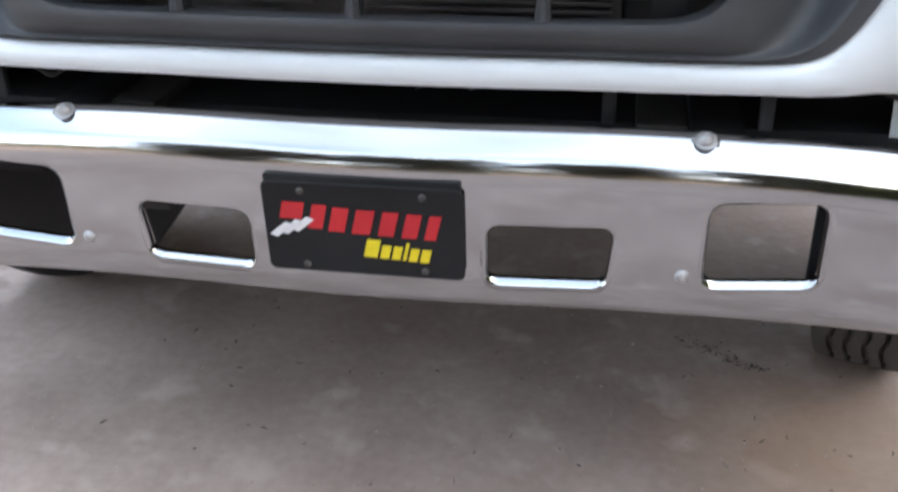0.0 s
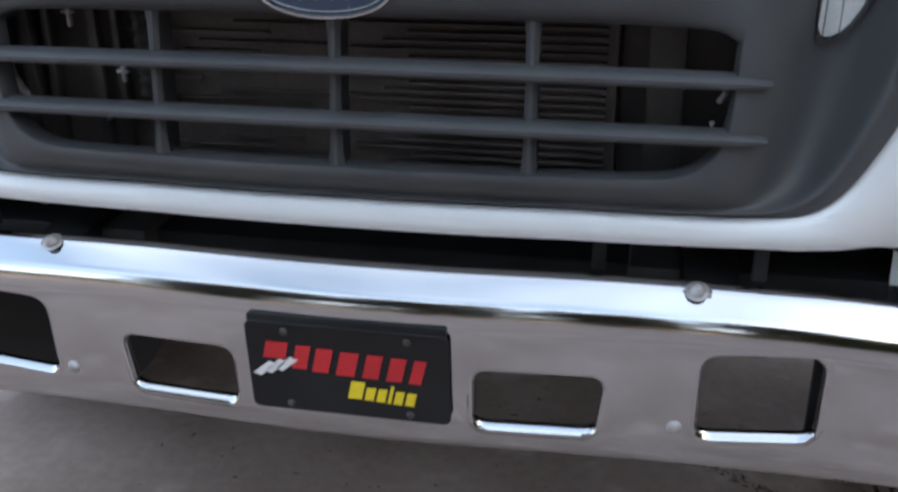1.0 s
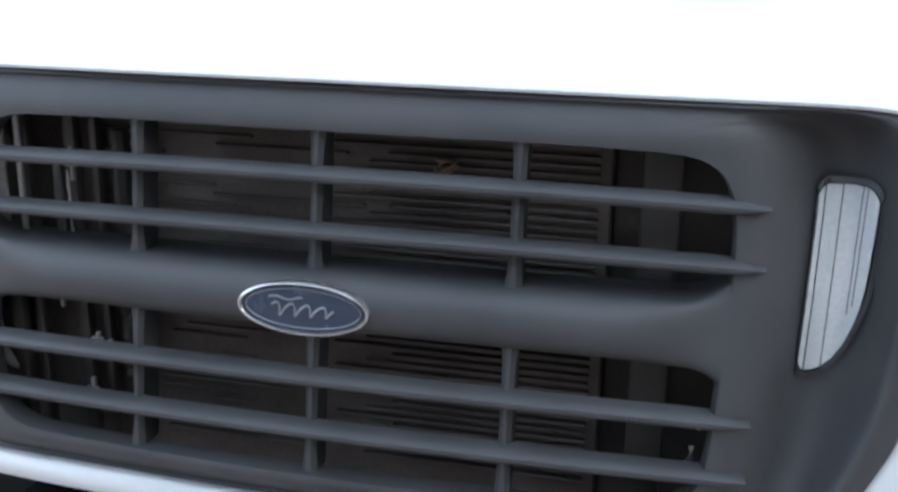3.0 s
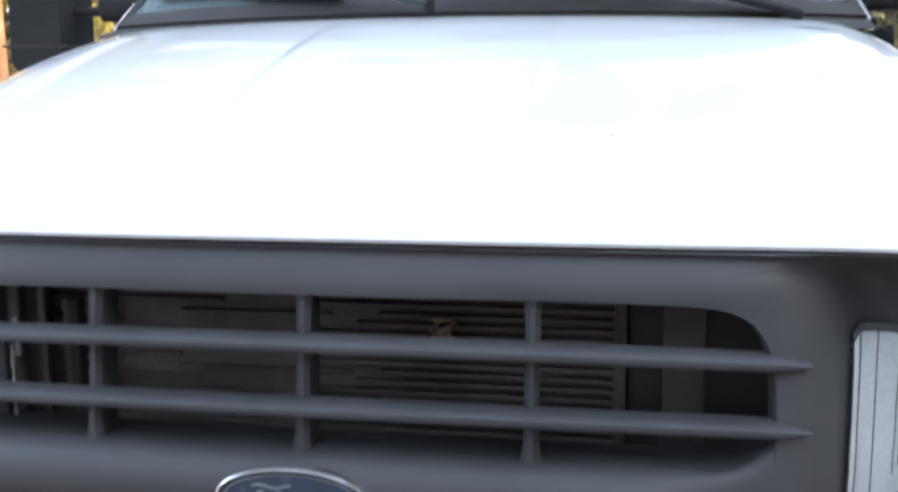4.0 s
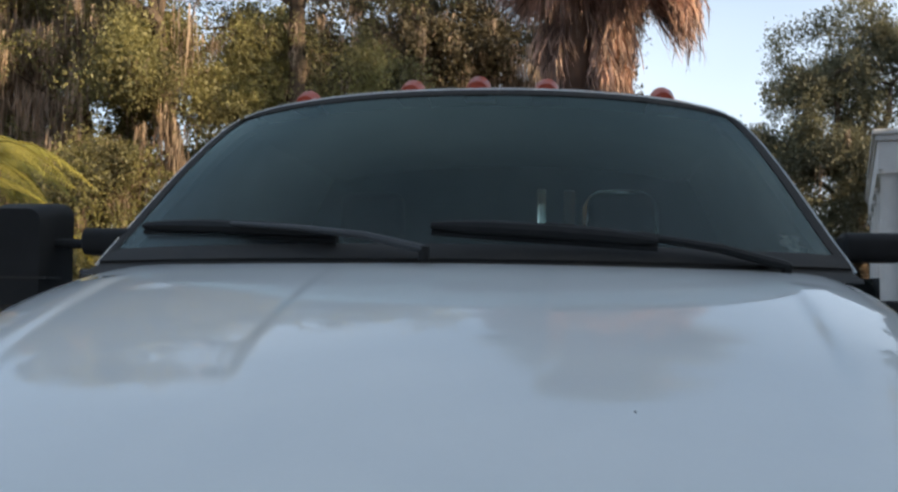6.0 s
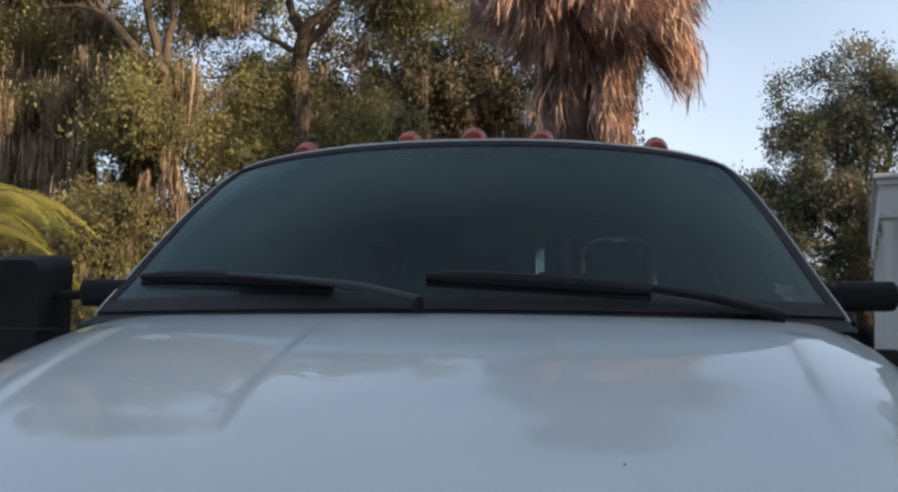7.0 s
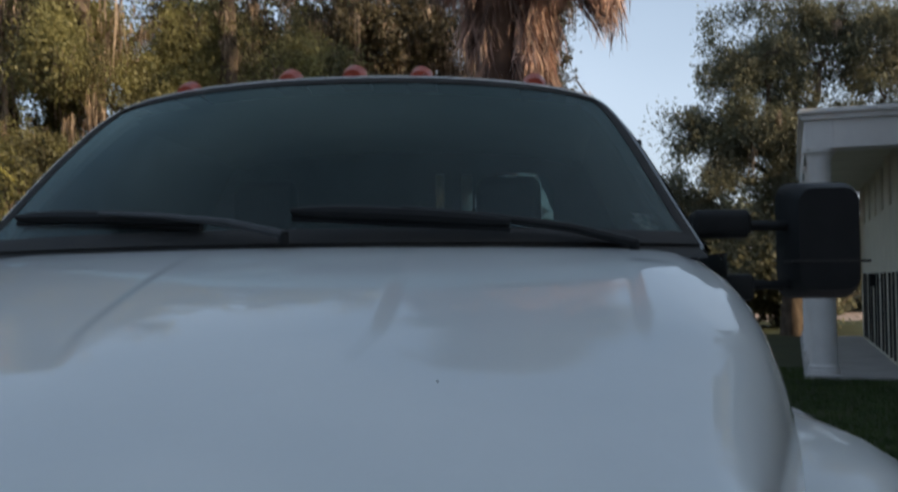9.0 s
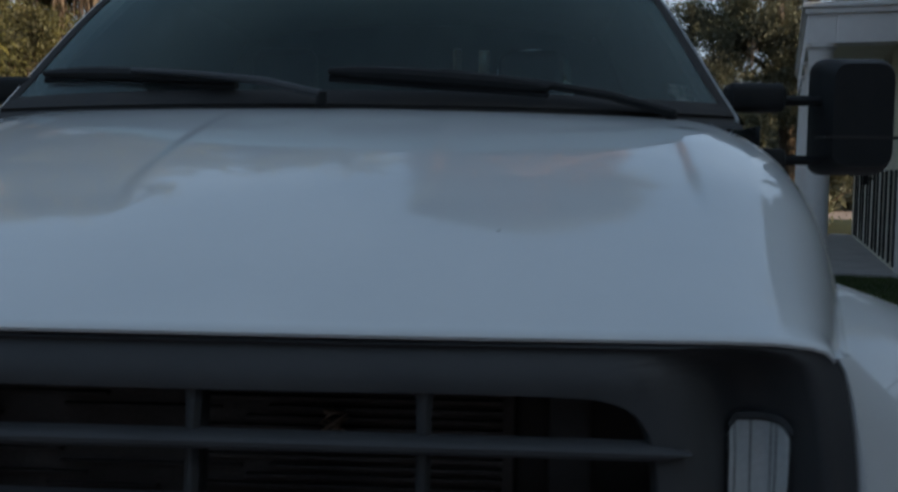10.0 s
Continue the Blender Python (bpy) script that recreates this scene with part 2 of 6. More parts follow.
BARK = surface("oak_bark", (0.06, 0.045, 0.035), (0.15, 0.112, 0.084), 4.5, 0.9, fine=22, bump=0.9, spec=0.2, stretch=(1, 1, 0.3))
PALM_BARK = surface("palm_bark", (0.085, 0.052, 0.038), (0.16, 0.10, 0.07), 3, 0.9, fine=25, bump=0.9, spec=0.2)
THATCH = leafy("dead_fronds", (0.12, 0.082, 0.07), (0.66, 0.43, 0.335), 0.05, 2.6, 0.9)
OAK_LEAF = leafy("oak_leaves", (0.070, 0.064, 0.038), (0.355, 0.33, 0.135), 0.42, 0.9, 0.4)
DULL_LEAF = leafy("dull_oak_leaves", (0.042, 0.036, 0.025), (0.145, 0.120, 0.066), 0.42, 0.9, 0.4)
FAR_LEAF = leafy("far_oak_leaves", (0.085, 0.084, 0.058), (0.25, 0.245, 0.155), 0.42, 0.7)
SHRUB_LEAF = leafy("shrub_leaves", (0.07, 0.066, 0.030), (0.31, 0.285, 0.105), 0.42, 1.0)
MOSS = leafy("hanging_moss", (0.135, 0.096, 0.068), (0.50, 0.375, 0.275), 0.32, 1.3, 0.7)
FROND = leafy("green_frond", (0.24, 0.23, 0.04), (0.42, 0.36, 0.08), 0.4, 3.0)
STUCCO = surface("cream_wall", (0.66, 0.63, 0.52), (0.74, 0.71, 0.59), 1.5, 0.85, fine=60, bump=0.3, spec=0.25)
TRIM = surface("white_trim", (0.72, 0.70, 0.69), (0.80, 0.78, 0.77), 2, 0.6, fine=80, bump=0.1, spec=0.3)
SHUTTER = surface("dark_shutter", (0.015, 0.018, 0.02), (0.03, 0.033, 0.035), 5, 0.5, fine=100, bump=0.2)
ROOFING = surface("roof_shingle", (0.13, 0.125, 0.12), (0.2, 0.19, 0.18), 2, 0.9, fine=40, bump=0.6)
PORCH = surface("porch_floor", (0.34, 0.33, 0.32), (0.43, 0.42, 0.41), 1.5, 0.7, fine=50, bump=0.2)
HOUSE_GLASS = surface("house_window", (0.02, 0.025, 0.03), (0.03, 0.035, 0.04), 2, 0.08, fine=30, bump=0.0)
GRIT = surface("grit_stone", (0.22, 0.19, 0.165), (0.40, 0.35, 0.31), 60, 0.85, fine=300, bump=0.2, rand=0.4)

# ---------- mesh helpers ----------


def mesh_of(name, bm, material, smooth=True, sharp=35):
    bm.normal_update()
    if smooth:
        lim = radians(sharp)
        for f in bm.faces:
            f.smooth = True
        for e in bm.edges:
            if len(e.link_faces) == 2 and e.calc_face_angle(0) > lim:
                e.smooth = False
    me = bpy.data.meshes.new(name)
    bm.to_mesh(me)
    bm.free()
    for mm in (material if isinstance(material, (list, tuple)) else [material]):
        me.materials.append(mm)
    return me


def part(name, bm, material, parent, label="", smooth=True, sharp=35):
    ob = new(name, mesh_of(name, bm, material, smooth, sharp))
    ob.parent = parent
    if label:
        ob["label"] = label
    return ob


def thing(name, label, category, at=(0, 0, 0), group="", kind=""):
    ob = new(name)
    ob.location = at
    return tagged(ob, label, category, group, kind)


def grid(bm, pts, close_u=False, close_v=False, flip=False):
    """Faces over rows of points."""
    vs = [[bm.verts.new(p) for p in row] for row in pts]
    nu, nv = len(vs), len(vs[0])
    for i in range(nu if close_u else nu - 1):
        for j in range(nv if close_v else nv - 1):
            q = [vs[i][j], vs[(i + 1) % nu][j], vs[(i + 1) % nu][(j + 1) % nv], vs[i][(j + 1) % nv]]
            if len({id(v) for v in q}) == 4:
                bm.faces.new(q[::-1] if flip else q)
    return vs


def box(bm, lo, hi, bevel=0.0, m=None, seg=2):
    """A box between two corners, with rounded edges."""
    c = [(a + b) / 2 for a, b in zip(lo, hi)]
    s = [abs(b - a) for a, b in zip(lo, hi)]
    r = bmesh.ops.create_cube(bm, size=1, matrix=(m or Matrix()) @ Matrix.Translation(c) @ Matrix.Diagonal((*s, 1)))
    if bevel:
        es = list({e for v in r["verts"] for e in v.link_edges})
        bmesh.ops.bevel(bm, geom=es, offset=bevel, segments=seg, profile=0.5, affect="EDGES")


def tube(bm, path, radius, n=10, caps=True, squash=1.0):
    """A round bar along a path; radius may be one number or one a point."""
    rows = []
    P = [Vector(p) for p in path]
    for i, p in enumerate(P):
        d = (P[min(i + 1, len(P) - 1)] - P[max(i - 1, 0)]).normalized()
        a = d.cross(Vector((0, 0, 1)) if abs(d.z) < 0.95 else Vector((0, 1, 0))).normalized()
        b = d.cross(a).normalized()
        r = radius[i] if isinstance(radius, (list, tuple)) else radius
        rows.append([p + a * r * math.cos(k * 2 * math.pi / n) + b * r * squash * math.sin(k * 2 * math.pi / n) for k in range(n)])
    vs = grid(bm, rows, close_v=True)
    if caps:
        bm.faces.new(vs[0])
        bm.faces.new(vs[-1][::-1])


def disc(bm, centre, axis, r, depth, n=16, dome=0.0):
    """A short round stud; dome lifts the middle of its outer face."""
    q = Vector(axis).normalized().to_track_quat("Z", "Y").to_matrix().to_4x4()
    m = Matrix.Translation(centre) @ q
    rows = [[m @ Vector((rr * math.cos(k * 2 * math.pi / n), rr * math.sin(k * 2 * math.pi / n), z)) for k in range(n)]
            for rr, z in ((r, 0), (r, depth * 0.7), (r * 0.85, depth), (r * 0.4, depth + dome))]
    vs = grid(bm, rows, close_v=True)
    bm.faces.new(vs[-1])
    bm.faces.new(vs[0][::-1])


def round_rect(x0, x1, z0, z1, r, n=6):
    """Corner points of a rounded rectangle, anticlockwise from the bottom right."""
    out = []
    for cx, cz, a in ((x1 - r, z0 + r, -90), (x1 - r, z1 - r, 0), (x0 + r, z1 - r, 90), (x0 + r, z0 + r, 180)):
        for k in range(n + 1):
            t = radians(a + 90 * k / n)
            out.append((cx + r * math.cos(t), cz + r * math.sin(t)))
    return out


def ease(t):
    t = min(1.0, max(0.0, t))
    return t * t * (3 - 2 * t)


def lerp_table(x, xs, ys):
    return float(np.interp(x, xs, ys))


# ---------- ground ----------


def ground_z(x, y):
    return -0.42 * ease((y - 3.5) / 13.0)


bm = bmesh.new()
gx = [-900, -300, -120, -60, -30] + [-20 + i for i in range(41)] + [30, 60, 120, 300, 900]
gy = [-900, -300, -100, -40, -20] + [-12 + i for i in range(52)] + [60, 100, 200, 400, 900]
grid(bm, [[(x, y, ground_z(x, y)) for y in gy] for x in gx], flip=True)
ground = tagged(new("ground", mesh_of("ground", bm, CONCRETE)), "worn brown-grey concrete drive under the truck", "ground", kind="structure")

# lawn in front of the house: a soil sheet and its grass
bm = bmesh.new()


def in_lawn(x, y):
    if y < 9.8 - (x - 3.2) * 0.145 and x > 3.2:
        return False
    if x <= 3.2:
        return y > 9.8 + (3.2 - x) * 0.85 if x > -2 else y > 14.3
    return True


cols = [-30 + 0.75 * i for i in range(86)]
rows_ = [6.5 + 0.75 * j for j in range(60)]
vs = {}
for i, x in enumerate(cols):
    for j, y in enumerate(rows_):
        if in_lawn(x, y):
            vs[i, j] = bm.verts.new((x, y, ground_z(x, y) + 0.03 + 0.012 * noise.noise((x * 0.7, y * 0.7, 0))))
for (i, j) in list(vs):
    q = [(i, j), (i + 1, j), (i + 1, j + 1), (i, j + 1)]
    if all(k in vs for k in q):
        bm.faces.new([vs[k] for k in q])
lawn = tagged(new("lawn", mesh_of("lawn", bm, SOIL)), "shaded dark green lawn before the house", "lawn", kind="structure")

rng = random.Random(4)


def blades(name, spots, hmin, hmax, material, label, cat):
    v, f = [], []
    for x, y in spots:
        z = ground_z(x, y) + 0.02
        a = rng.uniform(0, 6.283)
        h = rng.uniform(hmin, hmax)
        w = rng.uniform(0.006, 0.014)
        lx, ly = rng.uniform(-0.5, 0.5) * h, rng.uniform(-0.5, 0.5) * h
        k = len(v)
        v += [(x - w * math.cos(a), y - w * math.sin(a), z), (x + w * math.cos(a), y + w * math.sin(a), z), (x + lx, y + ly, z + h)]
        f.append((k, k + 1, k + 2))
    me = bpy.data.meshes.new(name)
    me.from_pydata(v, [], f)
    me.materials.append(material)
    return tagged(new(name, me), label, cat, kind="stuff")


spots = []
while len(spots) < 60000:
    x, y = rng.uniform(3, 16), rng.uniform(8, 24)
    if in_lawn(x, y) and x < y * 0.62 + 2:
        spots.append((x, y))
blades("grass", spots, 0.04, 0.10, GRASS, "short shaded green lawn grass", "grass")

# ---------- the truck ----------
truck = thing("truck", "white medium-duty truck with chrome bumper and grey grille, parked on concrete", "truck")


def face_y(x, z):
    """The front of the grille: leans back and bows round to the sides."""
    return -0.012 + 0.115 * (z - 1.117) + 0.14 * x * x


# --- bumper: pressed chrome channel with slots cut through ---
BUMP = [(0.045, 0.612), (0.04, 0.602), (0.026, 0.606), (0.014, 0.622), (0.006, 0.66), (0.001, 0.72), (-0.002, 0.78), (-0.0045, 0.815), (-0.00415, 0.825),
        (-0.00335, 0.832), (-0.0017, 0.840), (0.0007, 0.848), (0.0030, 0.853), (0.0058, 0.857), (0.0095, 0.861), (0.0127, 0.8645), (0.020, 0.8724), (0.027, 0.8796), (0.033, 0.8855), (0.037, 0.8884), (0.042, 0.8895), (0.046, 0.886), (0.048, 0.86)]
BX = [i * 0.04 for i in range(-21, 22)] + [0.88, 0.92, 0.96, 1.0, 1.03, 1.06, 1.085, 1.105, 1.12, 1.13]
BX = sorted(set([-x for x in BX if x > 0.85] + BX))


def bump_drop(x):
    return 0.15 * max(0, abs(x) - 0.25) ** 2


def bump_at(x, py, pz):
    a = abs(x)
    y = py + 0.125 * a * a
    if a > 0.9:
        t = (a - 0.9) / 0.23
        y += 0.16 * (1 - math.sqrt(max(0.0, 1 - min(1, t) ** 2)))
    drop = bump_drop(x)
    return Vector((x, y, pz - drop))


bm = bmesh.new()
front = [[bump_at(x, y, z) for y, z in BUMP] for x in BX]
end_r = [[bump_at(1.13, y, z) + Vector((0.002 + 0.004 * k, 0.09 * (k + 1), 0)) for y, z in BUMP] for k in range(4)]
end_l = [[Vector((-p.x, p.y, p.z)) for p in row] for row in end_r]
outer = end_l[::-1] + front + end_r
vs = grid(bm, outer)
bmesh.ops.recalc_face_normals(bm, faces=bm.faces)
if bm.faces[len(bm.faces) // 2].normal.y > 0:
    bmesh.ops.reverse_faces(bm, faces=bm.faces)
SLOTS = [(0.178, 0.376, 0.645, 0.757, 0.026), (0.496, 0.674, 0.649, 0.799, 0.030)]
SLOTS = SLOTS + [(-b, -a, c, d, r) for a, b, c, d, r in SLOTS]


def slot_lean(pts, x0, x1, z0, z1):
    """The inner slots narrow downwards on their outer side."""
    if max(abs(x0), abs(x1)) > 0.45:
        return pts
    sg = 1 if x0 > 0 else -1
    a = min(abs(x0), abs(x1))
    return [(x - sg * 0.013 * (z1 - z) / (z1 - z0) * (abs(x) - a) / abs(x1 - x0), z) for x, z in pts]


tmp = new("bumper_sheet", mesh_of("bumper_sheet", bm, CHROME))
sol = tmp.modifiers.new("thick", "SOLIDIFY")
sol.thickness, sol.offset = 0.005, -1
cutters = []
for x0, x1, z0, z1, r in SLOTS:
    cb = bmesh.new()
    o = slot_lean(round_rect(x0, x1, z0, z1, r), x0, x1, z0, z1)
    v = grid(cb, [[(x, y, z) for x, z in o] for y in (-0.2, 0.13)], close_v=True)
    cb.faces.new(v[0])
    cb.faces.new(v[1][::-1])
    bmesh.ops.recalc_face_normals(cb, faces=cb.faces)
    c = new("cutter", mesh_of("cutter", cb, CHROME, False))
    cutters.append(c)
    bo = tmp.modifiers.new("cut", "BOOLEAN")
    bo.operation, bo.object, bo.solver = "DIFFERENCE", c, "EXACT"
bpy.context.view_layer.update()
cut_mesh = bpy.data.meshes.new_from_object(tmp.evaluated_get(bpy.context.evaluated_depsgraph_get()))
cut_mesh.name = "bumper"
bumper = new("bumper", cut_mesh)
bumper.parent = truck
bumper["label"] = "polished chrome front bumper with four rounded slots"
for o in (tmp, *cutters):
    bpy.data.objects.remove(o)
bm = bmesh.new()
bm.from_mesh(cut_mesh)
for f in bm.faces:
    f.smooth = True
for e in bm.edges:
    e.smooth = not (len(e.link_faces) == 2 and e.calc_face_angle(0) > radians(30))
bm.to_mesh(cut_mesh)
bm.free()

for x0, x1, z0, z1, r in SLOTS:
    bm = bmesh.new()
    loops = []
    for d, y in ((0.007, -0.0012), (0.004, -0.0055), (0.0, -0.0075), (-0.004, -0.005), (-0.0065, 0.001), (-0.007, 0.010)):
        oo = slot_lean(round_rect(x0 - d, x1 + d, z0 - d, z1 + d, r + d, 8), x0, x1, z0, z1)
        low = [max(0.0, 1 - (z - z0) / 0.02) for x, z in oo]
        oo = [(x, z + w * (0.004 if d < 0.002 else -0.001) + w * (0.006 if d < -0.006 else 0)) for (x, z), w in zip(oo, low)]
        share = [0.62 + 0.38 * min(1.0, max(0.0, 1.6 - 1.8 * (z - z0) / (z1 - z0))) for x, z in oo]
        loops.append([Vector((x, bump_at(x, 0, z).y + (y if y > 0 else y * w) + lerp_table(z + bump_drop(x), [p[1] for p in BUMP[2:8]], [p[0] for p in BUMP[2:8]]), z)) for (x, z), w in zip(oo, share)])
    grid(bm, loops, close_v=True)
    bmesh.ops.recalc_face_normals(bm, faces=bm.faces)
    part("slot_rim", bm, CHROME, bumper, "rolled chrome slot edge")
for x in (-0.487, 0.487):
    bm = bmesh.new()
    p = bump_at(x, 0.028, 0.886)
    box(bm, (p.x - 0.020, p.y - 0.006, p.z - 0.006), (p.x + 0.020, p.y + 0.03, p.z + 0.002), 0.001)
    part("bolt_pad", bm, CHROME, bumper)
    bm = bmesh.new()
    disc(bm, (p.x, p.y - 0.004, p.z + 0.002), (0, -0.6, 1), 0.0115, 0.008, 14, 0.004)
    disc(bm, (p.x, p.y - 0.004, p.z + 0.001), (0, -0.6, 1), 0.0165, 0.003, 14)
    part("bolt", bm, STEEL, bumper, "domed steel bolt")
for x in (-0.471, 0.471):
    bm = bmesh.new()
    p = bump_at(x, 0.0045, 0.674 + bump_drop(x))
    disc(bm, p, (0, -1, 0.05), 0.0115, 0.008, 12, 0.003)
    disc(bm, p, (0, -1, 0.05), 0.014, 0.002, 12)
    part("bolt", bm, STEEL, bumper, "domed steel bolt")

# --- novelty plate ---
bm = bmesh.new()
o = round_rect(-0.1525, 0.1525, 0.660, 0.8125, 0.012, 5)


def plate_y(z, d=0.0):
    return -0.0075 - 0.008 * (z - 0.66) / 0.15 - d


rows = [[(x, plate_y(z, d), z) for x, z in round_rect(-0.1525 + s, 0.1525 - s, 0.660 + s, 0.8125 - s, 0.012 - s * 0.5, 5)] for s, d in ((0, -0.003), (0, 0), (0.0015, 0.0012), (0.005, 0.0))]
v = grid(bm, rows, close_v=True)
bm.faces.new(v[-1])
bmesh.ops.recalc_face_normals(bm, faces=bm.faces)
plate = part("front_plate", bm, PLATE, truck, "black front plate with red and yellow raised print", sharp=50)
bm = bmesh.new()
v = grid(bm, [[(x, plate_y(z, -0.004) + 0.002, z) for x, z in round_rect(-0.148, 0.148, 0.80, 0.823, 0.004, 3)] for _ in (0, 1)], close_v=True)
for q, s in zip(v, (-0.004, 0.008)):
    for w in q:
        w.co.y += s
bm.faces.new(v[0])
part("plate_bracket", bm, BLACK, plate)


def bar(name, x0, x1, z0, z1, material, slant=0.25, lift=0.0016, bite=0.0):
    """A slanted raised bar on the plate."""
    b = bmesh.new()
    q = [(x0, z0), (x1, z0), (x1 + slant * (z1 - z0), z1), (x0 + slant * (z1 - z0), z1)]
    vv = grid(b, [[(x, plate_y(z, d), z) for x, z in q] for d in (0.0002, lift)], close_v=True)
    b.faces.new(vv[1])
    bmesh.ops.recalc_face_normals(b, faces=b.faces)
    return part(name, b, material, plate, smooth=False)


for x0, x1, zz in ((-0.128, -0.094, 0.751), (-0.085, -0.063, 0.736), (-0.054, -0.029, 0.733), (-0.018, 0.010, 0.731), (0.022, 0.046, 0.730), (0.058, 0.081, 0.729), (0.092, 0.110, 0.728)):
    bar("red_print", x0, x1, zz, zz + (0.028 if x0 < -0.1 else 0.040), RED)
for k, (x0, x1, h) in enumerate(((-0.002, 0.019, 0.030), (0.023, 0.037, 0.022), (0.041, 0.054, 0.022), (0.058, 0.063, 0.030), (0.067, 0.080, 0.022), (0.084, 0.098, 0.022))):
    bar("yellow_print", x0, x1, 0.692 - 0.0008 * k, 0.692 - 0.0008 * k + h, YELLOW)
for k in range(3):
    b = bmesh.new()
    xa, za = -0.146 + 0.017 * k, 0.722 + 0.0055 * k
    pts = [(xa, za), (xa + 0.012, za - 0.004), (xa + 0.038, za + 0.018), (xa + 0.026, za + 0.022)]
    vv = grid(b, [[(x, plate_y(z, d), z) for x, z in pts] for d in (0.0004, 0.0022)], close_v=True)
    b.faces.new(vv[1])
    bmesh.ops.recalc_face_normals(b, faces=b.faces)
    part("white_stripe", b, WHITE_PRINT, plate, smooth=False)
for x in (-0.092, 0.092):
    for z in (0.798, 0.672):
        bm = bmesh.new()
        disc(bm, (x, plate_y(z), z), (0, -1, 0), 0.006, 0.003, 12, 0.001)
        part("screw", bm, DARK_STEEL, plate)

# --- grille surround ---


def outline(pts, n):
    """n points at even steps along a polyline."""
    P = [Vector(p) for p in pts]
    L = [0]
    for a, b in zip(P, P[1:]):
        L.append(L[-1] + (b - a).length)
    return [Vector([lerp_table(L[-1] * i / (n - 1), L, [p[k] for p in P]) for k in range(len(P[0]))]) for i in range(n)]


HALF_OUT = [(0, 1.000), (0.30, 0.999), (0.56, 0.990), (0.615, 0.992), (0.652, 1.012), (0.684, 1.052), (0.736, 1.150), (0.752, 1.250), (0.756, 1.375), (0.748, 1.450), (0.734, 1.532), (0.718, 1.553), (0.69, 1.560), (0.35, 1.565), (0, 1.567)]
HALF_IN = [(0, 1.055), (0.30, 1.054), (0.42, 1.052), (0.465, 1.060), (0.496, 1.085), (0.508, 1.130), (0.510, 1.18), (0.514, 1.25), (0.517, 1.32), (0.518, 1.40), (0.513, 1.445), (0.494, 1.480), (0.455, 1.497), (0.30, 1.502), (0, 1.503)]


def match(pts, idx, counts):
    """Points along a path, with a fixed count between the chosen corners."""
    P = [Vector((*p, 0)) for p in pts]
    out = []
    for (a, b), c in zip(zip(idx, idx[1:]), counts):
        out += outline(P[a:b + 1], c + 1)[:-1]
    return out + [P[-1]]


so = match(HALF_OUT, (0, 2, 5, 9, 11, 14), (14, 10, 14, 6, 16))
si = match(HALF_IN, (0, 2, 5, 10, 12, 14), (14, 10, 14, 6, 16))


def soften(P, k=3):
    for _ in range(k):
        P = [P[0]] + [(P[i - 1] + P[i] * 2 + P[i + 1]) / 4 for i in range(1, len(P) - 1)] + [P[-1]]
    return P


so, si = soften(so, 2), soften(si, 2)


def rim_y(x, z):
    """The outer edge of the surround, where it meets the white hood."""
    return 0.018 + 0.075 * (z - 0.99) + 0.13 * x * x


def surround_pt(o, i, s):
    p = o.lerp(i, s)
    side = ease((abs(p.x) - 0.50) / 0.16)
    y0, y1 = rim_y(p.x, p.y), face_y(p.x, p.y) + 0.004
    lip = -0.011 * math.exp(-((s - 0.17) / 0.045) ** 2)
    mid = 0.10 * side * math.sin(math.pi * min(1, max(0, (s - 0.12) / 0.82))) ** 1.2
    mid += -0.006 * (1 - side) * math.sin(math.pi * s)
    return Vector((p.x, y0 + (y1 - y0) * ease(s) + lip + mid, p.y))


bm = bmesh.new()
SS = [0, 0.04, 0.08, 0.11, 0.135, 0.155, 0.17, 0.185, 0.205, 0.235, 0.27, 0.32, 0.4, 0.5, 0.6, 0.7, 0.8, 0.88, 0.94, 1.0]
half = [[surround_pt(o, i, s) for s in SS] for o, i in zip(so, si)]
for row, i in zip(half, si):
    p = row[-1]
    row += [Vector((p.x * 0.996, p.y + 0.006, p.z)), Vector((p.x * 0.992, p.y + 0.02, p.z)), Vector((p.x * 0.991, p.y + 0.034, p.z))]
full = half + [[Vector((-p.x, p.y, p.z)) for p in row] for row in half[-2:0:-1]]
grid(bm, full, close_u=True)
bmesh.ops.recalc_face_normals(bm, faces=bm.faces)
grille = part("grille", bm, GREY, truck, "grey plastic grille surround", sharp=60)
# back skirt of the surround, closing it to the hood
bm = bmesh.new()
grid(bm, [[Vector((r[0].x, r[0].y, r[0].z)), Vector((r[0].x, r[0].y + 0.05, r[0].z))] for r in full], close_u=True)
part("surround_skirt", bm, BLACK, grille)


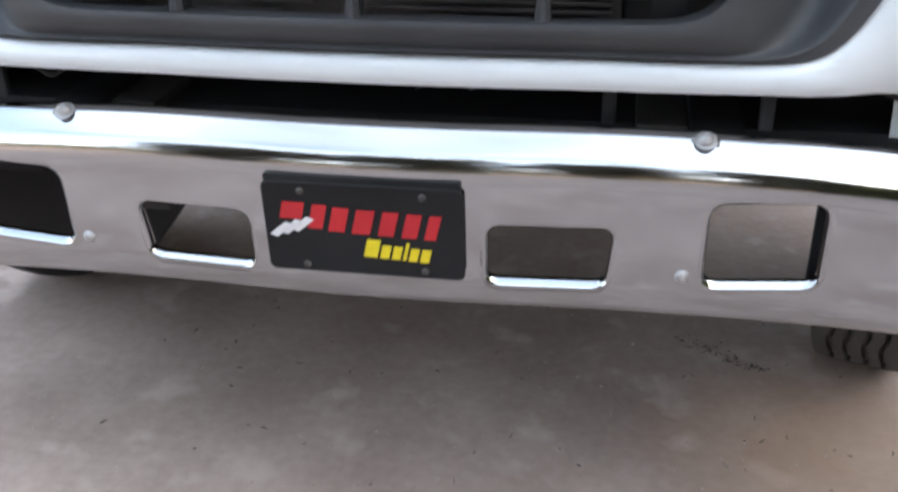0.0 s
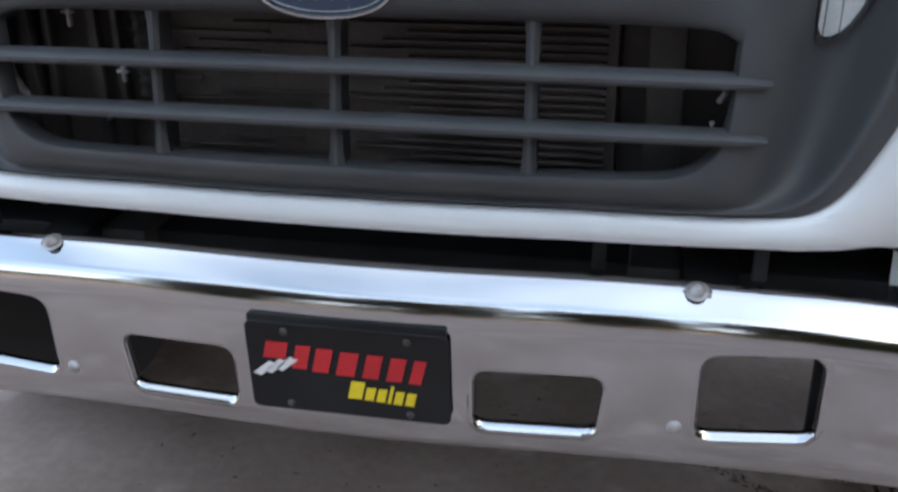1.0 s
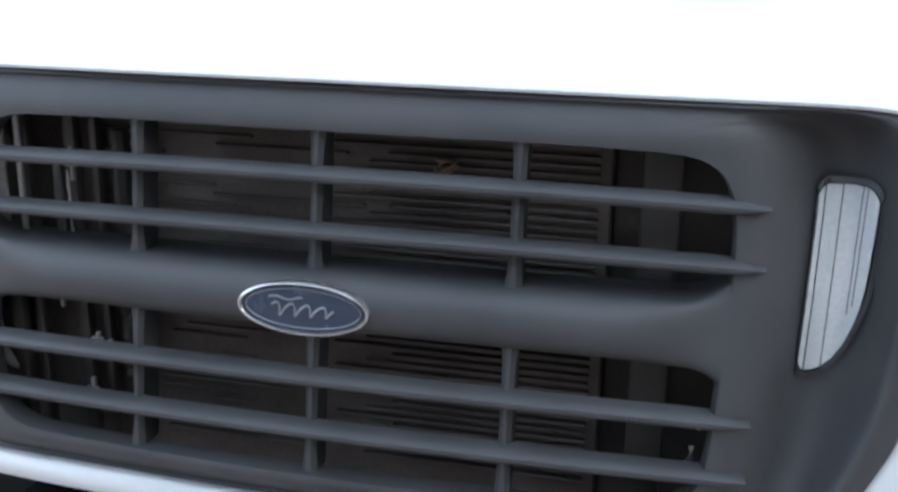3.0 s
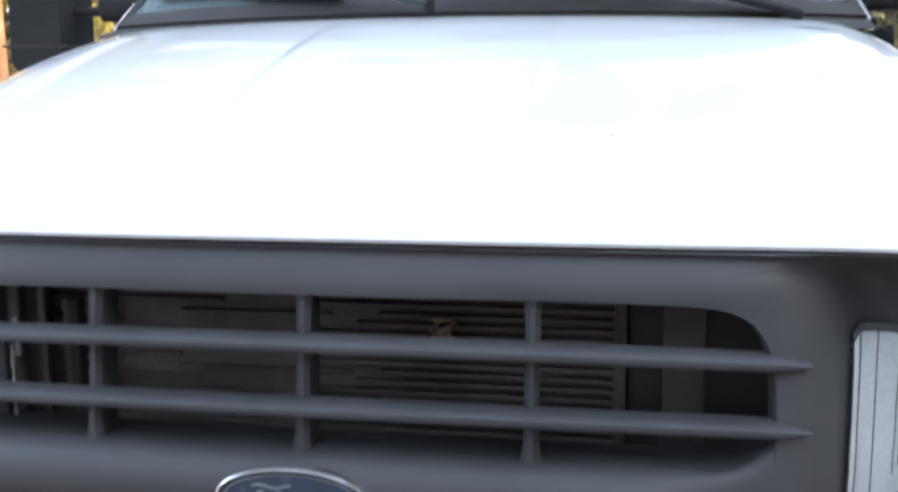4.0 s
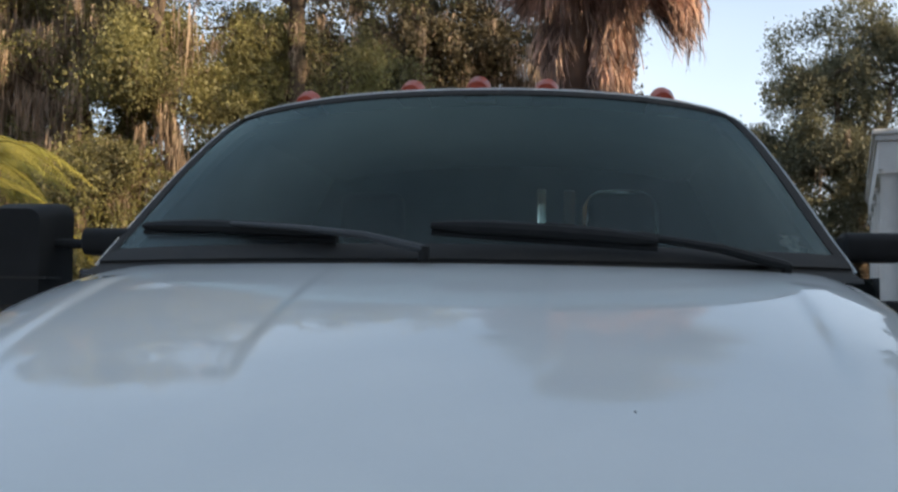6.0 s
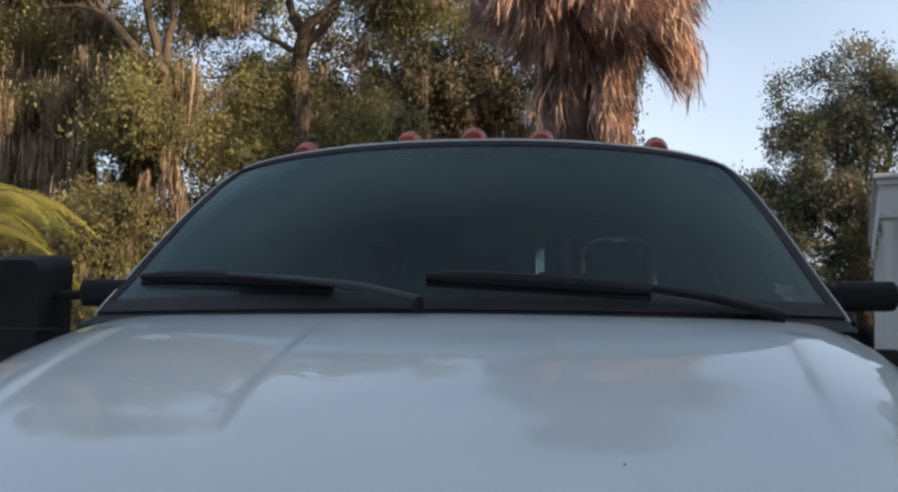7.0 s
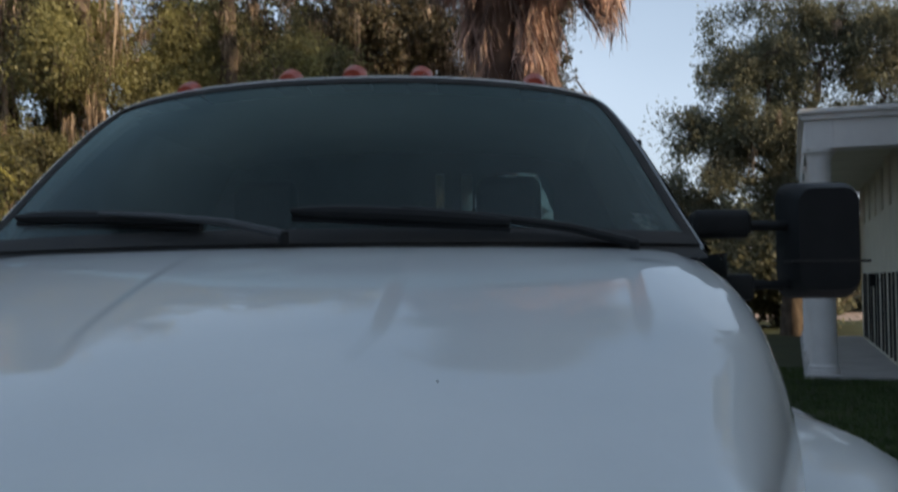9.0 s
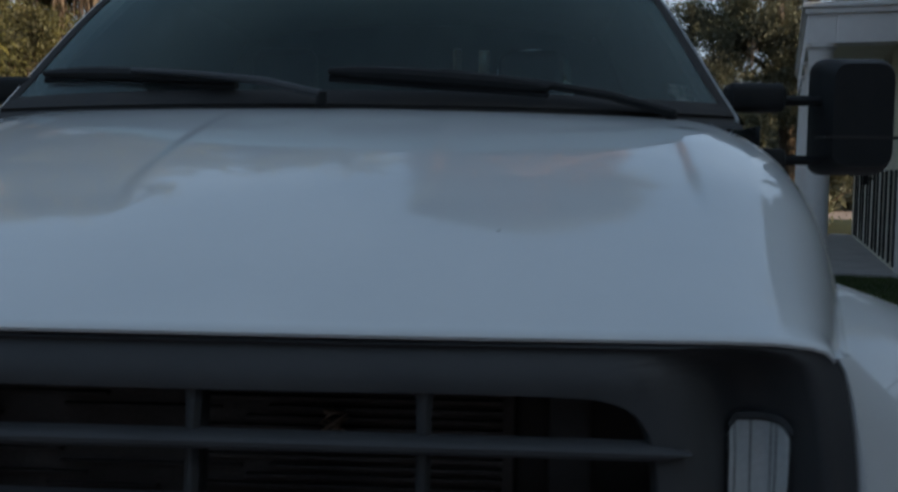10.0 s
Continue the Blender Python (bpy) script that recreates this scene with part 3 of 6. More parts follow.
def blade(z, half_len=0.553, droop=0.012):
    """A thin bar across the grille, bowed and pointed at both ends."""
    b = bmesh.new()
    rows = []
    N = 40
    for k in range(N + 1):
        x = -half_len + 2 * half_len * k / N
        e = min(1.0, (half_len - abs(x)) / 0.035 + 0.08)
        zz = z - droop * (abs(x) / half_len) ** 2
        y = face_y(x, zz) - 0.004
        sec = [(-0.002, -0.008), (-0.005, -0.004), (-0.005, 0.001), (-0.001, 0.005), (0.010, 0.0075), (0.026, 0.0085), (0.031, 0.005), (0.031, -0.003), (0.016, -0.007)]
        rows.append([(x, y + dy * (0.5 + 0.5 * e), zz + dz * e) for dy, dz in sec])
    v = grid(b, rows, close_v=True)
    b.faces.new(v[0][::-1])
    b.faces.new(v[-1])
    bmesh.ops.recalc_face_normals(b, faces=b.faces)
    return b


for z in (1.449, 1.378, 1.188, 1.118):
    part("grille_bar", blade(z), GREY, grille)
def surround_y(x, z):
    """The surround's surface, from its nearest points."""
    near = sorted(((p.x - x) ** 2 + (p.z - z) ** 2, p.y) for row in half for p in row[:len(SS)])[:4]
    w = [1 / (d + 1e-5) for d, _ in near]
    return sum(a * q[1] for a, q in zip(w, near)) / sum(w)


# wide middle bar, flared at both ends where it runs into the surround
b = bmesh.new()
rows = []
for k in range(81):
    x = -0.580 + 1.160 * k / 80
    a = abs(x)
    flare = min(1.0, max(0.0, (a - 0.452) / 0.066)) ** 2.6
    zc = 1.287 - 0.010 * (a / 0.55) ** 2
    join = ease((a - 0.455) / 0.055)
    sink = 0.012 * max(0.0, (a - 0.520) / 0.06) ** 2
    row = []
    for t in [i / 16 for i in range(17)]:
        ang = math.pi * t
        z = zc - (0.040 + (0.032 if ang > math.pi / 2 else 0.024) * flare) * math.cos(ang)
        k_ = ease((a - 0.36) / 0.15)
        own = face_y(x, zc) + 0.030 - 0.026 * k_ - (0.046 - 0.042 * k_) * math.sin(ang) ** 0.8
        edge = 0.012 * abs(math.cos(ang)) ** 6 * (1 - ease((a - 0.50) / 0.03))
        target = surround_y(a, z) - 0.0008 + sink + edge if join > 0 else 0.0
        row.append((x, own * (1 - join) + target * join, z))
    row += [(x, face_y(x, zc) + 0.09, row[-1][2]), (x, face_y(x, zc) + 0.09, row[0][2])]
    rows.append(row)
v = grid(b, rows, close_v=True)
b.faces.new(v[0][::-1])
b.faces.new(v[-1])
bmesh.ops.recalc_face_normals(b, faces=b.faces)
part("middle_bar", b, GREY, grille, sharp=60)
for x in (-0.257, 0.0, 0.257):
    for za, zb in ((1.050, 1.255), (1.320, 1.508)):
        b = bmesh.new()
        rows = []
        for k in range(9):
            z = za + (zb - za) * k / 8
            y = face_y(x, z) + 0.013
            flare = 0.004 * (abs(k - 4) / 4) ** 6
            w = 0.0058 + flare
            rows.append([(x - w - 0.0022, y + 0.007, z), (x - w * 0.4, y, z), (x + w * 0.4, y, z), (x + w + 0.0022, y + 0.007, z), (x + 0.006, y + 0.05, z), (x - 0.006, y + 0.05, z)])
        v = grid(b, rows, close_v=True)
        b.faces.new(v[0])
        b.faces.new(v[-1])
        bmesh.ops.recalc_face_normals(b, faces=b.faces)
        part("grille_post", b, GREY, grille)

# oval badge
b = bmesh.new()
NE = 40


def oval(rx, rz, y):
    return [(rx * math.cos(2 * math.pi * k / NE), y, 1.286 + rz * math.sin(2 * math.pi * k / NE)) for k in range(NE)]


yb = face_y(0, 1.286) - 0.016
v = grid(b, [oval(0.088, 0.0355, yb + 0.006), oval(0.0885, 0.036, yb - 0.003), oval(0.0868, 0.0346, yb - 0.0065), oval(0.0842, 0.0324, yb - 0.0075), oval(0.0822, 0.0308, yb - 0.004)], close_v=True)
bmesh.ops.recalc_face_normals(b, faces=b.faces)
badge = part("badge", b, RIM, truck, "dark blue oval badge with a bright rim")
b = bmesh.new()
v = grid(b, [oval(0.0815, 0.030, yb - 0.003), oval(0.05, 0.019, yb - 0.0052), oval(0.02, 0.008, yb - 0.006)], close_v=True)
b.faces.new(v[-1])
bmesh.ops.recalc_face_normals(b, faces=b.faces)
part("badge_field", b, BLUE, badge)
b = bmesh.new()
tube(b, oval(0.0765, 0.0258, yb - 0.0042) + oval(0.0765, 0.0258, yb - 0.0042)[:1], 0.0009, 5, caps=False)
part("badge_line", b, SILVER, badge)
b = bmesh.new()
wave = []
for k in range(61):
    t = k / 60
    wave.append((-0.040 + 0.082 * t + 0.004 * math.sin(t * 25), yb - 0.0065, 1.284 + 0.009 * math.sin(t * 25 + 0.6) * (1 - 0.3 * t)))
tube(b, wave, 0.0016, 6)
part("badge_stroke", b, SILVER, badge)
b = bmesh.new()
tube(b, [(-0.044 + 0.005 * k, yb - 0.0062, 1.299 + 0.002 * math.sin(k * 0.9)) for k in range(10)], 0.0013, 6)
part("badge_stroke", b, SILVER, badge)


# ribbed lamps in the ends of the surround
def lamp(sgn):
    b = bmesh.new()
    rows = []
    NX = 30
    for k in range(NX + 1):
        u = k / NX
        x = 0.611 + 0.074 * u
        zt = 1.452 - 0.016 * max(0, 1 - u / 0.2) ** 2.5 - 0.022 * max(0, (u - 0.72) / 0.28) ** 2.5
        zb = lerp_table(u, [0, 0.06, 0.15, 0.3, 0.45, 0.6, 0.75, 0.88, 0.96, 1.0], [1.232, 1.219, 1.213, 1.212, 1.217, 1.229, 1.251, 1.284, 1.318, 1.35])
        row = []
        for j in range(11):
            z = zb + (zt - zb) * j / 10
            y = surround_y(x, 1.22 + (z - 1.20) * 0.9) - 0.008 - 0.006 * math.sin(math.pi * j / 10) - 0.002 * abs(math.sin(u * math.pi * 5))
            row.append([sgn * (x - 0.004 * (1 - j / 10)), y, z])
        rows.append(row)
    for _ in range(3):
        rows = [[(rows[i][j][0], (rows[max(0, i - 1)][j][1] + rows[i][j][1] + rows[min(NX, i + 1)][j][1]) / 3, rows[i][j][2]) for j in range(11)] for i in range(NX + 1)]
    for e in (rows[0], rows[-1]):
        for i, p in enumerate(e):
            e[i] = (p[0], p[1] + 0.012, p[2])
    v = grid(b, rows)
    bmesh.ops.recalc_face_normals(b, faces=b.faces)
    if b.faces[len(b.faces) // 2].normal.y > 0:
        bmesh.ops.reverse_faces(b, faces=b.faces)
    edge = [Vector(p) for p in ([r[0] for r in rows] + rows[-1][1:] + [r[-1] for r in rows[-2::-1]] + rows[0][-2:0:-1])]
    ob = part("lamp", b, LAMP, truck, "clear ribbed lamp set in the grey surround", sharp=20)
    b = bmesh.new()
    c = sum(edge, Vector()) / len(edge)
    ring = []
    for p in edge:
        d = (p - c)
        d.y = 0
        d.normalize()
        ring.append([p + d * 0.001 + Vector((0, 0.004, 0)), p + d * 0.003 + Vector((0, -0.006, 0)), p + d * 0.010 + Vector((0, -0.004, 0)), p + d * 0.014 + Vector((0, 0.03, 0))])
    grid(b, ring, close_u=True)
    bmesh.ops.recalc_face_normals(b, faces=b.faces)
    part("lamp_rim", b, GREY, ob)
    for u, first, r in ((0.14, 0, 0.0012), (0.44, 0, 0.0009), (0.72, 2, 0.0007), (0.80, 2, 0.0007)):
        k = int(round(u * NX))
        b = bmesh.new()
        tube(b, [Vector(p) + Vector((0, 0.0002, 0)) for p in rows[k][first:]], r, 6)
        part("lamp_rib", b, GREY, ob)
    b = bmesh.new()
    tube(b, [Vector(p) + Vector((sgn * -0.001, -0.013, 0)) for p in rows[0][::-1]] + [Vector(r[0]) + Vector((0, -0.003, -0.001)) for r in rows[2:14]], 0.0014, 6)
    part("lamp_seal", b, BLACK, ob)
    return ob


lamp(1)
lamp(-1)

# behind the grille: radiator, core support, brackets, hoses
b = bmesh.new()
box(b, (-0.50, 0.172, 0.96), (0.36, 0.22, 1.56), 0.006)
radiator = part("radiator", b, RADIATOR, truck, "dusty brown-grey radiator core")
for k in range(46):
    b = bmesh.new()
    z = 1.0 + k * 0.0122
    box(b, (0.02 + 0.05 * math.sin(k * 2.1), 0.160, z), (0.345, 0.174, z + 0.005), 0.001, seg=1)
    part("radiator_fin", b, RADIATOR, radiator)
for k in range(38):
    b = bmesh.new()
    z = 1.0 + k * 0.0145
    x0 = -0.30 + 0.10 * math.sin(k * 3.7)
    box(b, (x0, 0.163, z), (x0 + 0.14 + 0.10 * math.cos(k * 5.3), 0.174, z + 0.004), 0.001, seg=1)
    part("radiator_fin", b, RADIATOR, radiator)
for x, w, y in ((-0.42, 0.018, 0.13), (-0.385, 0.012, 0.14), (-0.52, 0.02, 0.11), (-0.485, 0.012, 0.12), (0.40, 0.05, 0.15)):
    b = bmesh.new()
    box(b, (x, y, 0.95), (x + w, y + 0.02, 1.56), 0.003)
    part("core_bracket", b, DARK_STEEL, radiator)
for x in (-0.512, -0.478):
    b = bmesh.new()
    box(b, (x, 0.100, 1.29), (x + (0.014 if x < -0.5 else 0.008), 0.106, 1.56), 0.001, seg=1)
    part("core_edge", b, STEEL, radiator)
b = bmesh.new()
box(b, (-0.424, 0.106, 1.28), (-0.411, 0.112, 1.44), 0.002)
part("core_edge", b, GREY, radiator)
b = bmesh.new()
tube(b, [(-0.401 - 0.0012 * (k % 2), 0.108, 1.30 + 0.0125 * k) for k in range(10)], [0.0028 if k % 3 else 0.0012 for k in range(10)], 5)
part("core_edge", b, STEEL, radiator)
b = bmesh.new()
tube(b, [(-0.541, 0.110, 1.232), (-0.5465, 0.108, 1.205), (-0.547, 0.108, 1.180), (-0.5425, 0.108, 1.150), (-0.536, 0.108, 1.122), (-0.527, 0.110, 1.104), (-0.517, 0.112, 1.098)], [0.006, 0.0075, 0.008, 0.0078, 0.0075, 0.007, 0.005], 8)
part("tow_hook", b, STEEL, radiator, "pale curved bracket")
b = bmesh.new()
tube(b, [(-0.33, 0.135, 1.10 + 0.01 * k) for k in range(14)], [0.012 if k % 2 else 0.016 for k in range(14)], 8)
part("hose", b, RUBBER, radiator)
b = bmesh.new()
tube(b, [(-0.33, 0.135, 1.34 + 0.01 * k) for k in range(14)], [0.012 if k % 2 else 0.015 for k in range(14)], 8)
part("hose", b, RUBBER, radiator)
for x, z in ((0.490, 1.145), (0.476, 1.09)):
    b = bmesh.new()
    tube(b, [(x + 0.004, 0.11, z - 0.014), (x + 0.012, 0.105, z), (x + 0.012, 0.11, z + 0.014)], 0.004, 8)
    part("hook", b, STEEL, radiator)
b = bmesh.new()
tube(b, [(0.14 + 0.016 * math.sin(k * 1.7), 0.155 + 0.004 * math.sin(k * 2.9), 1.44 + 0.014 * math.cos(k * 1.1)) for k in range(15)], [0.001 + 0.003 * abs(math.sin(k * 1.3)) for k in range(15)], 5)
part("dirt_clump", b, MOSS, radiator)
# sheets added beside the core so the gaps read dark grey, not black
for x0, x1 in ((0.362, 0.66), (-0.66, -0.502)):
    b = bmesh.new()
    box(b, (x0, 0.205, 0.96), (x1, 0.215, 1.56), 0.003)
    part("gap_sheet", b, DARK_STEEL, radiator)
b = bmesh.new()
box(b, (-0.72, 0.60, 0.70), (0.72, 0.62, 1.55), 0.0)
part("firewall", b, BLACK, truck)
b = bmesh.new()
box(b, (-0.8, 0.30, 0.86), (0.8, 0.36, 0.95), 0.01)
box(b, (-0.55, 0.1, 0.80), (-0.47, 0.5, 0.87), 0.006)
box(b, (0.47, 0.1, 0.80), (0.55, 0.5, 0.87), 0.006)
part("cross_member", b, BLACK, truck)
# black plate added behind the bumper's top edge to darken the gap
b = bmesh.new()
box(b, (-1.05, 0.20, 0.80), (1.05, 0.50, 0.845), 0.004)
part("gap_plate", b, BLACK, truck)
for x in (0.34, 0.56, -0.62):
    b = bmesh.new()
    box(b, (x, 0.085, 0.885), (x + 0.02, 0.10, 0.965), 0.003)
    part("support_tab", b, BLACK, truck)

for x0, z0, dx, dz in ((-0.62, 0.93, 0.10, -0.03), (-0.20, 0.915, 0.12, 0.03), (0.05, 0.90, 0.09, 0.035), (0.72, 0.93, 0.12, -0.02)):
    b = bmesh.new()
    tube(b, [(x0 + dx * k / 6, 0.16 + 0.01 * math.sin(k), z0 + dz * math.sin(k * 0.5)) for k in range(7)], 0.004, 6)
    part("cable", b, RUBBER, truck)
for x, z, h in ((-0.405, 1.395, 0.05), (-0.365, 1.12, 0.035), (-0.385, 1.145, 0.02), (-0.40, 1.06, 0.03), (-0.44, 1.20, 0.05)):
    b = bmesh.new()
    box(b, (x, 0.118, z), (x + 0.006, 0.126, z + h), 0.001, seg=1)
    box(b, (x - 0.008, 0.118, z + h * 0.4), (x + 0.012, 0.124, z + h * 0.4 + 0.004), 0.001, seg=1)
    part("wire_clip", b, STEEL, radiator)

# --- hood: one white shell with a front band under the grille ---
HY = [0.0, 0.012, 0.03, 0.05] + [0.075 + 0.0245 * k for k in range(43)] + [1.115, 1.13]


def crown_z(s):
    return 1.570 + 0.42 * s - 0.1239 * s * s


def soft_table(x, xs, ys, w=0.09):
    """A table read with its corners rounded off."""
    return sum(lerp_table(x + w * (k - 4) / 4, xs, ys) for k in range(9)) / 9


_f = [0, 0.05, 0.1, 0.15, 0.19] + [0.205 + 0.0075 * k for k in range(22)] + [0.40, 0.45, 0.5, 0.55, 0.6, 0.64, 0.67, 0.69] + [0.71 + 0.0105 * k for k in range(24)] + [0.975, 1.0]
NF = len(_f)
_d = [lerp_table(k / 200, [0, 0.15, 0.3, 0.45, 0.58, 0.70, 0.78, 0.86, 0.92, 0.96, 1.0], [0, 0.0007, 0.003, 0.006, 0.010, 0.014, 0.017, 0.021, 0.027, 0.034, 0.045]) for k in range(201)]
for _ in range(50):
    _d = [_d[0]] + [(_d[k - 1] + 2 * _d[k] + _d[k + 1]) / 4 for k in range(1, 200)] + [_d[-1]]
SEC = [(f, 0, lerp_table(f, [k / 200 for k in range(201)], _d)) for f in _f]
SEC += [(1.0, 0.018, 0.058), (1.0, 0.034, 0.077), (1.0, 0.046, 0.10), (1.0, 0.057, 0.13), (1.0, 0.068, 0.17), (1.0, 0.079, 0.22), (1.0, 0.091, 0.28), (1.0, 0.105, 0.36)]
# even out the kinks at the shoulder
for _ in range(4):
    SEC = SEC[:NF - 6] + [tuple((a + 2 * b_ + c) / 4 if k == 2 else b_ for k, (a, b_, c) in enumerate(zip(SEC[i - 1], SEC[i], SEC[i + 1]))) for i in range(NF - 6, len(SEC) - 1)] + [SEC[-1]]


def hood_pt(s, sec, sgn):
    f, dx, dz = sec
    W = soft_table(s, [-0.15, 0, 0.15, 0.3, 0.5, 0.7, 0.9, 1.13, 1.3], [0.692, 0.712, 0.732, 0.762, 0.807, 0.837, 0.852, 0.850, 0.8485])
    x = f * W + dx * soft_table(s, [-0.2, 0, 0.25, 0.5, 1.0, 1.3], [0.2, 0.6, 1.1, 1.2, 1.05, 0.96])
    y = 0.044 + 0.155 * x * x + s * (1 - 0.06 * x * x)
    k = soft_table(s, [-0.2, 0, 0.3, 1.1, 1.3], [0.05, 0.35, 0.8, 1.0, 1.05])
    z = crown_z(s) - min(dz, 0.045) * k - max(0.0, dz - 0.045) * soft_table(s, [-0.2, 0, 0.3, 1.3], [0.667, 0.8, 1.0, 1.0])
    # inward-facing flank from the screen's corner towards the lamp
    xr = 0.6145 + 0.0585 * s
    z += ease((s - 0.24) / 0.34) * ease((0.98 - s) / 0.10) * (0.0058 * ease((x - xr + 0.014) / 0.030) - 0.0070 * ease((x - xr - 0.012) / 0.13))
    # raised middle with a short flank on each side, running out towards the nose and the screen
    step = 0.0046 * ease((s - 0.27) / 0.13) * ease((1.06 - s) / 0.40)
    xs = 0.184 + 0.031 * ease((s - 0.28) / 0.18)
    z -= step * (ease((x - xs) / 0.034) - ease((x - 0.27) / 0.36))
    # the nose rounds off towards its corners
    z -= 0.011 * ease((0.55 - s) / 0.45) * ease((s + 0.01) / 0.09) * ease((x - 0.565) / 0.19)
    return Vector((sgn * x, y, z))


bm = bmesh.new()
rows = []
for s in HY:
    r = [hood_pt(s, q, 1) for q in SEC]
    rows.append([Vector((-p.x, p.y, p.z)) for p in r[:0:-1]] + r)
v = grid(bm, rows, flip=True)
# the folded front and back edges
front = [w.co.copy() for w in v[0]]
NB = len(SEC) - 1
grid(bm, [[p + Vector((0, d, e)) for p in front[NB - NF:NB + NF + 1]] for d, e in ((0, 0), (-0.003, -0.004), (-0.001, -0.008), (0.03, -0.010))], flip=False)
back = [w.co.copy() for w in v[-1]]
grid(bm, [[p + Vector((0, d, e)) for p in back] for d, e in ((0, 0), (0.006, -0.006), (0.006, -0.03))], flip=True)
bmesh.ops.remove_doubles(bm, verts=bm.verts, dist=0.0004)
bmesh.ops.recalc_face_normals(bm, faces=bm.faces)
hood = part("hood", bm, WHITE, truck, "glossy white sloping tilt hood", sharp=50)

# band below and beside the grille surround
bm = bmesh.new()
hi = so[:so.index(min(so, key=lambda p: (p - Vector((0.722, 1.548, 0))).length)) + 1]
n_hi = len(hi)
HALF_BAND = [(0, 0.956), (0.30, 0.955), (0.56, 0.948), (0.80, 0.936), (0.98, 0.934), (1.06, 1.00), (1.06, 1.20), (0.98, 1.36), (0.88, 1.43), (0.80, 1.49), (0.752, 1.535)]
lo_ = match(HALF_BAND, (0, 2, 5, 10), (14, 10, n_hi - 25))
rows = []
for a, c in zip(hi, lo_):
    row = []
    out = (c - a).length
    for t in (0, 0.06, 0.16, 0.3, 0.5, 0.7, 0.85, 0.95, 1.0):
        p = a.lerp(c, t)
        side = ease((abs(p.x) - 0.62) / 0.12)
        y = rim_y(p.x, p.y) - 0.004 - 0.010 * math.sin(math.pi * min(1, t * 1.0)) * (1 - side)
        y += side * (0.03 * t + 0.55 * max(0, p.x - 0.80) ** 1.6)
        if t == 0:
            y += 0.012
        if t == 1.0:
            y += 0.02 * (1 - side)
        row.append(Vector((p.x, y, p.y)))
    row.append(row[-1] + Vector((0, 0.05, 0)))
    rows.append(row)
full_b = [[Vector((-p.x, p.y, p.z)) for p in r] for r in rows[:0:-1]] + rows
grid(bm, full_b)
bmesh.ops.recalc_face_normals(bm, faces=bm.faces)
if min(bm.faces, key=lambda f: f.calc_center_median().length).normal.y > 0:
    bmesh.ops.reverse_faces(bm, faces=bm.faces)
part("front_band", bm, WHITE, hood, sharp=50)


# --- fenders ---
def fender(sgn):
    b = bmesh.new()
    rows = []
    for y in [0.20, 0.24, 0.30, 0.38, 0.48, 0.6, 0.75, 0.9, 1.05, 1.2, 1.35, 1.5, 1.62]:
        f = ease((y - 0.16) / 0.55)
        g = ease((1.75 - y) / 0.5)
        W = 0.80 + (0.40 * f) * (0.55 + 0.45 * g)
        zt = 1.375 + 0.165 * ease((y - 0.16) / 0.6) * (0.6 + 0.4 * g)
        inner = 0.74 + 0.12 * f
        sec = [(inner, zt + 0.03), (inner + (W - inner) * 0.25, zt + 0.012), (inner + (W - inner) * 0.5, zt - 0.018), (inner + (W - inner) * 0.72, zt - 0.065), (inner + (W - inner) * 0.88, zt - 0.13), (W - 0.008, zt - 0.21), (W + 0.006, zt - 0.30), (W + 0.01, zt - 0.42)]
        arch = 0.50 + math.sqrt(max(0, 0.60 ** 2 - (y - 1.05) ** 2)) if abs(y - 1.05) < 0.6 else 0.62
        lo = max(0.62, min(arch, zt - 0.44))
        sec.append((W + 0.008, (zt - 0.42 + lo) / 2))
        sec.append((W, lo))
        sec.append((W - 0.03, lo + 0.004))
        rows.append([(sgn * x, y, z) for x, z in sec])
    grid(b, rows)
    cap = [b.verts.new(p) for p in rows[0]]
    b.faces.new(cap)
    bmesh.ops.remove_doubles(b, verts=b.verts, dist=0.0004)
    bmesh.ops.recalc_face_normals(b, faces=b.faces)
    return part("fender", b, WHITE, truck, "rounded white front fender", sharp=50)


fender(1)
fender(-1)


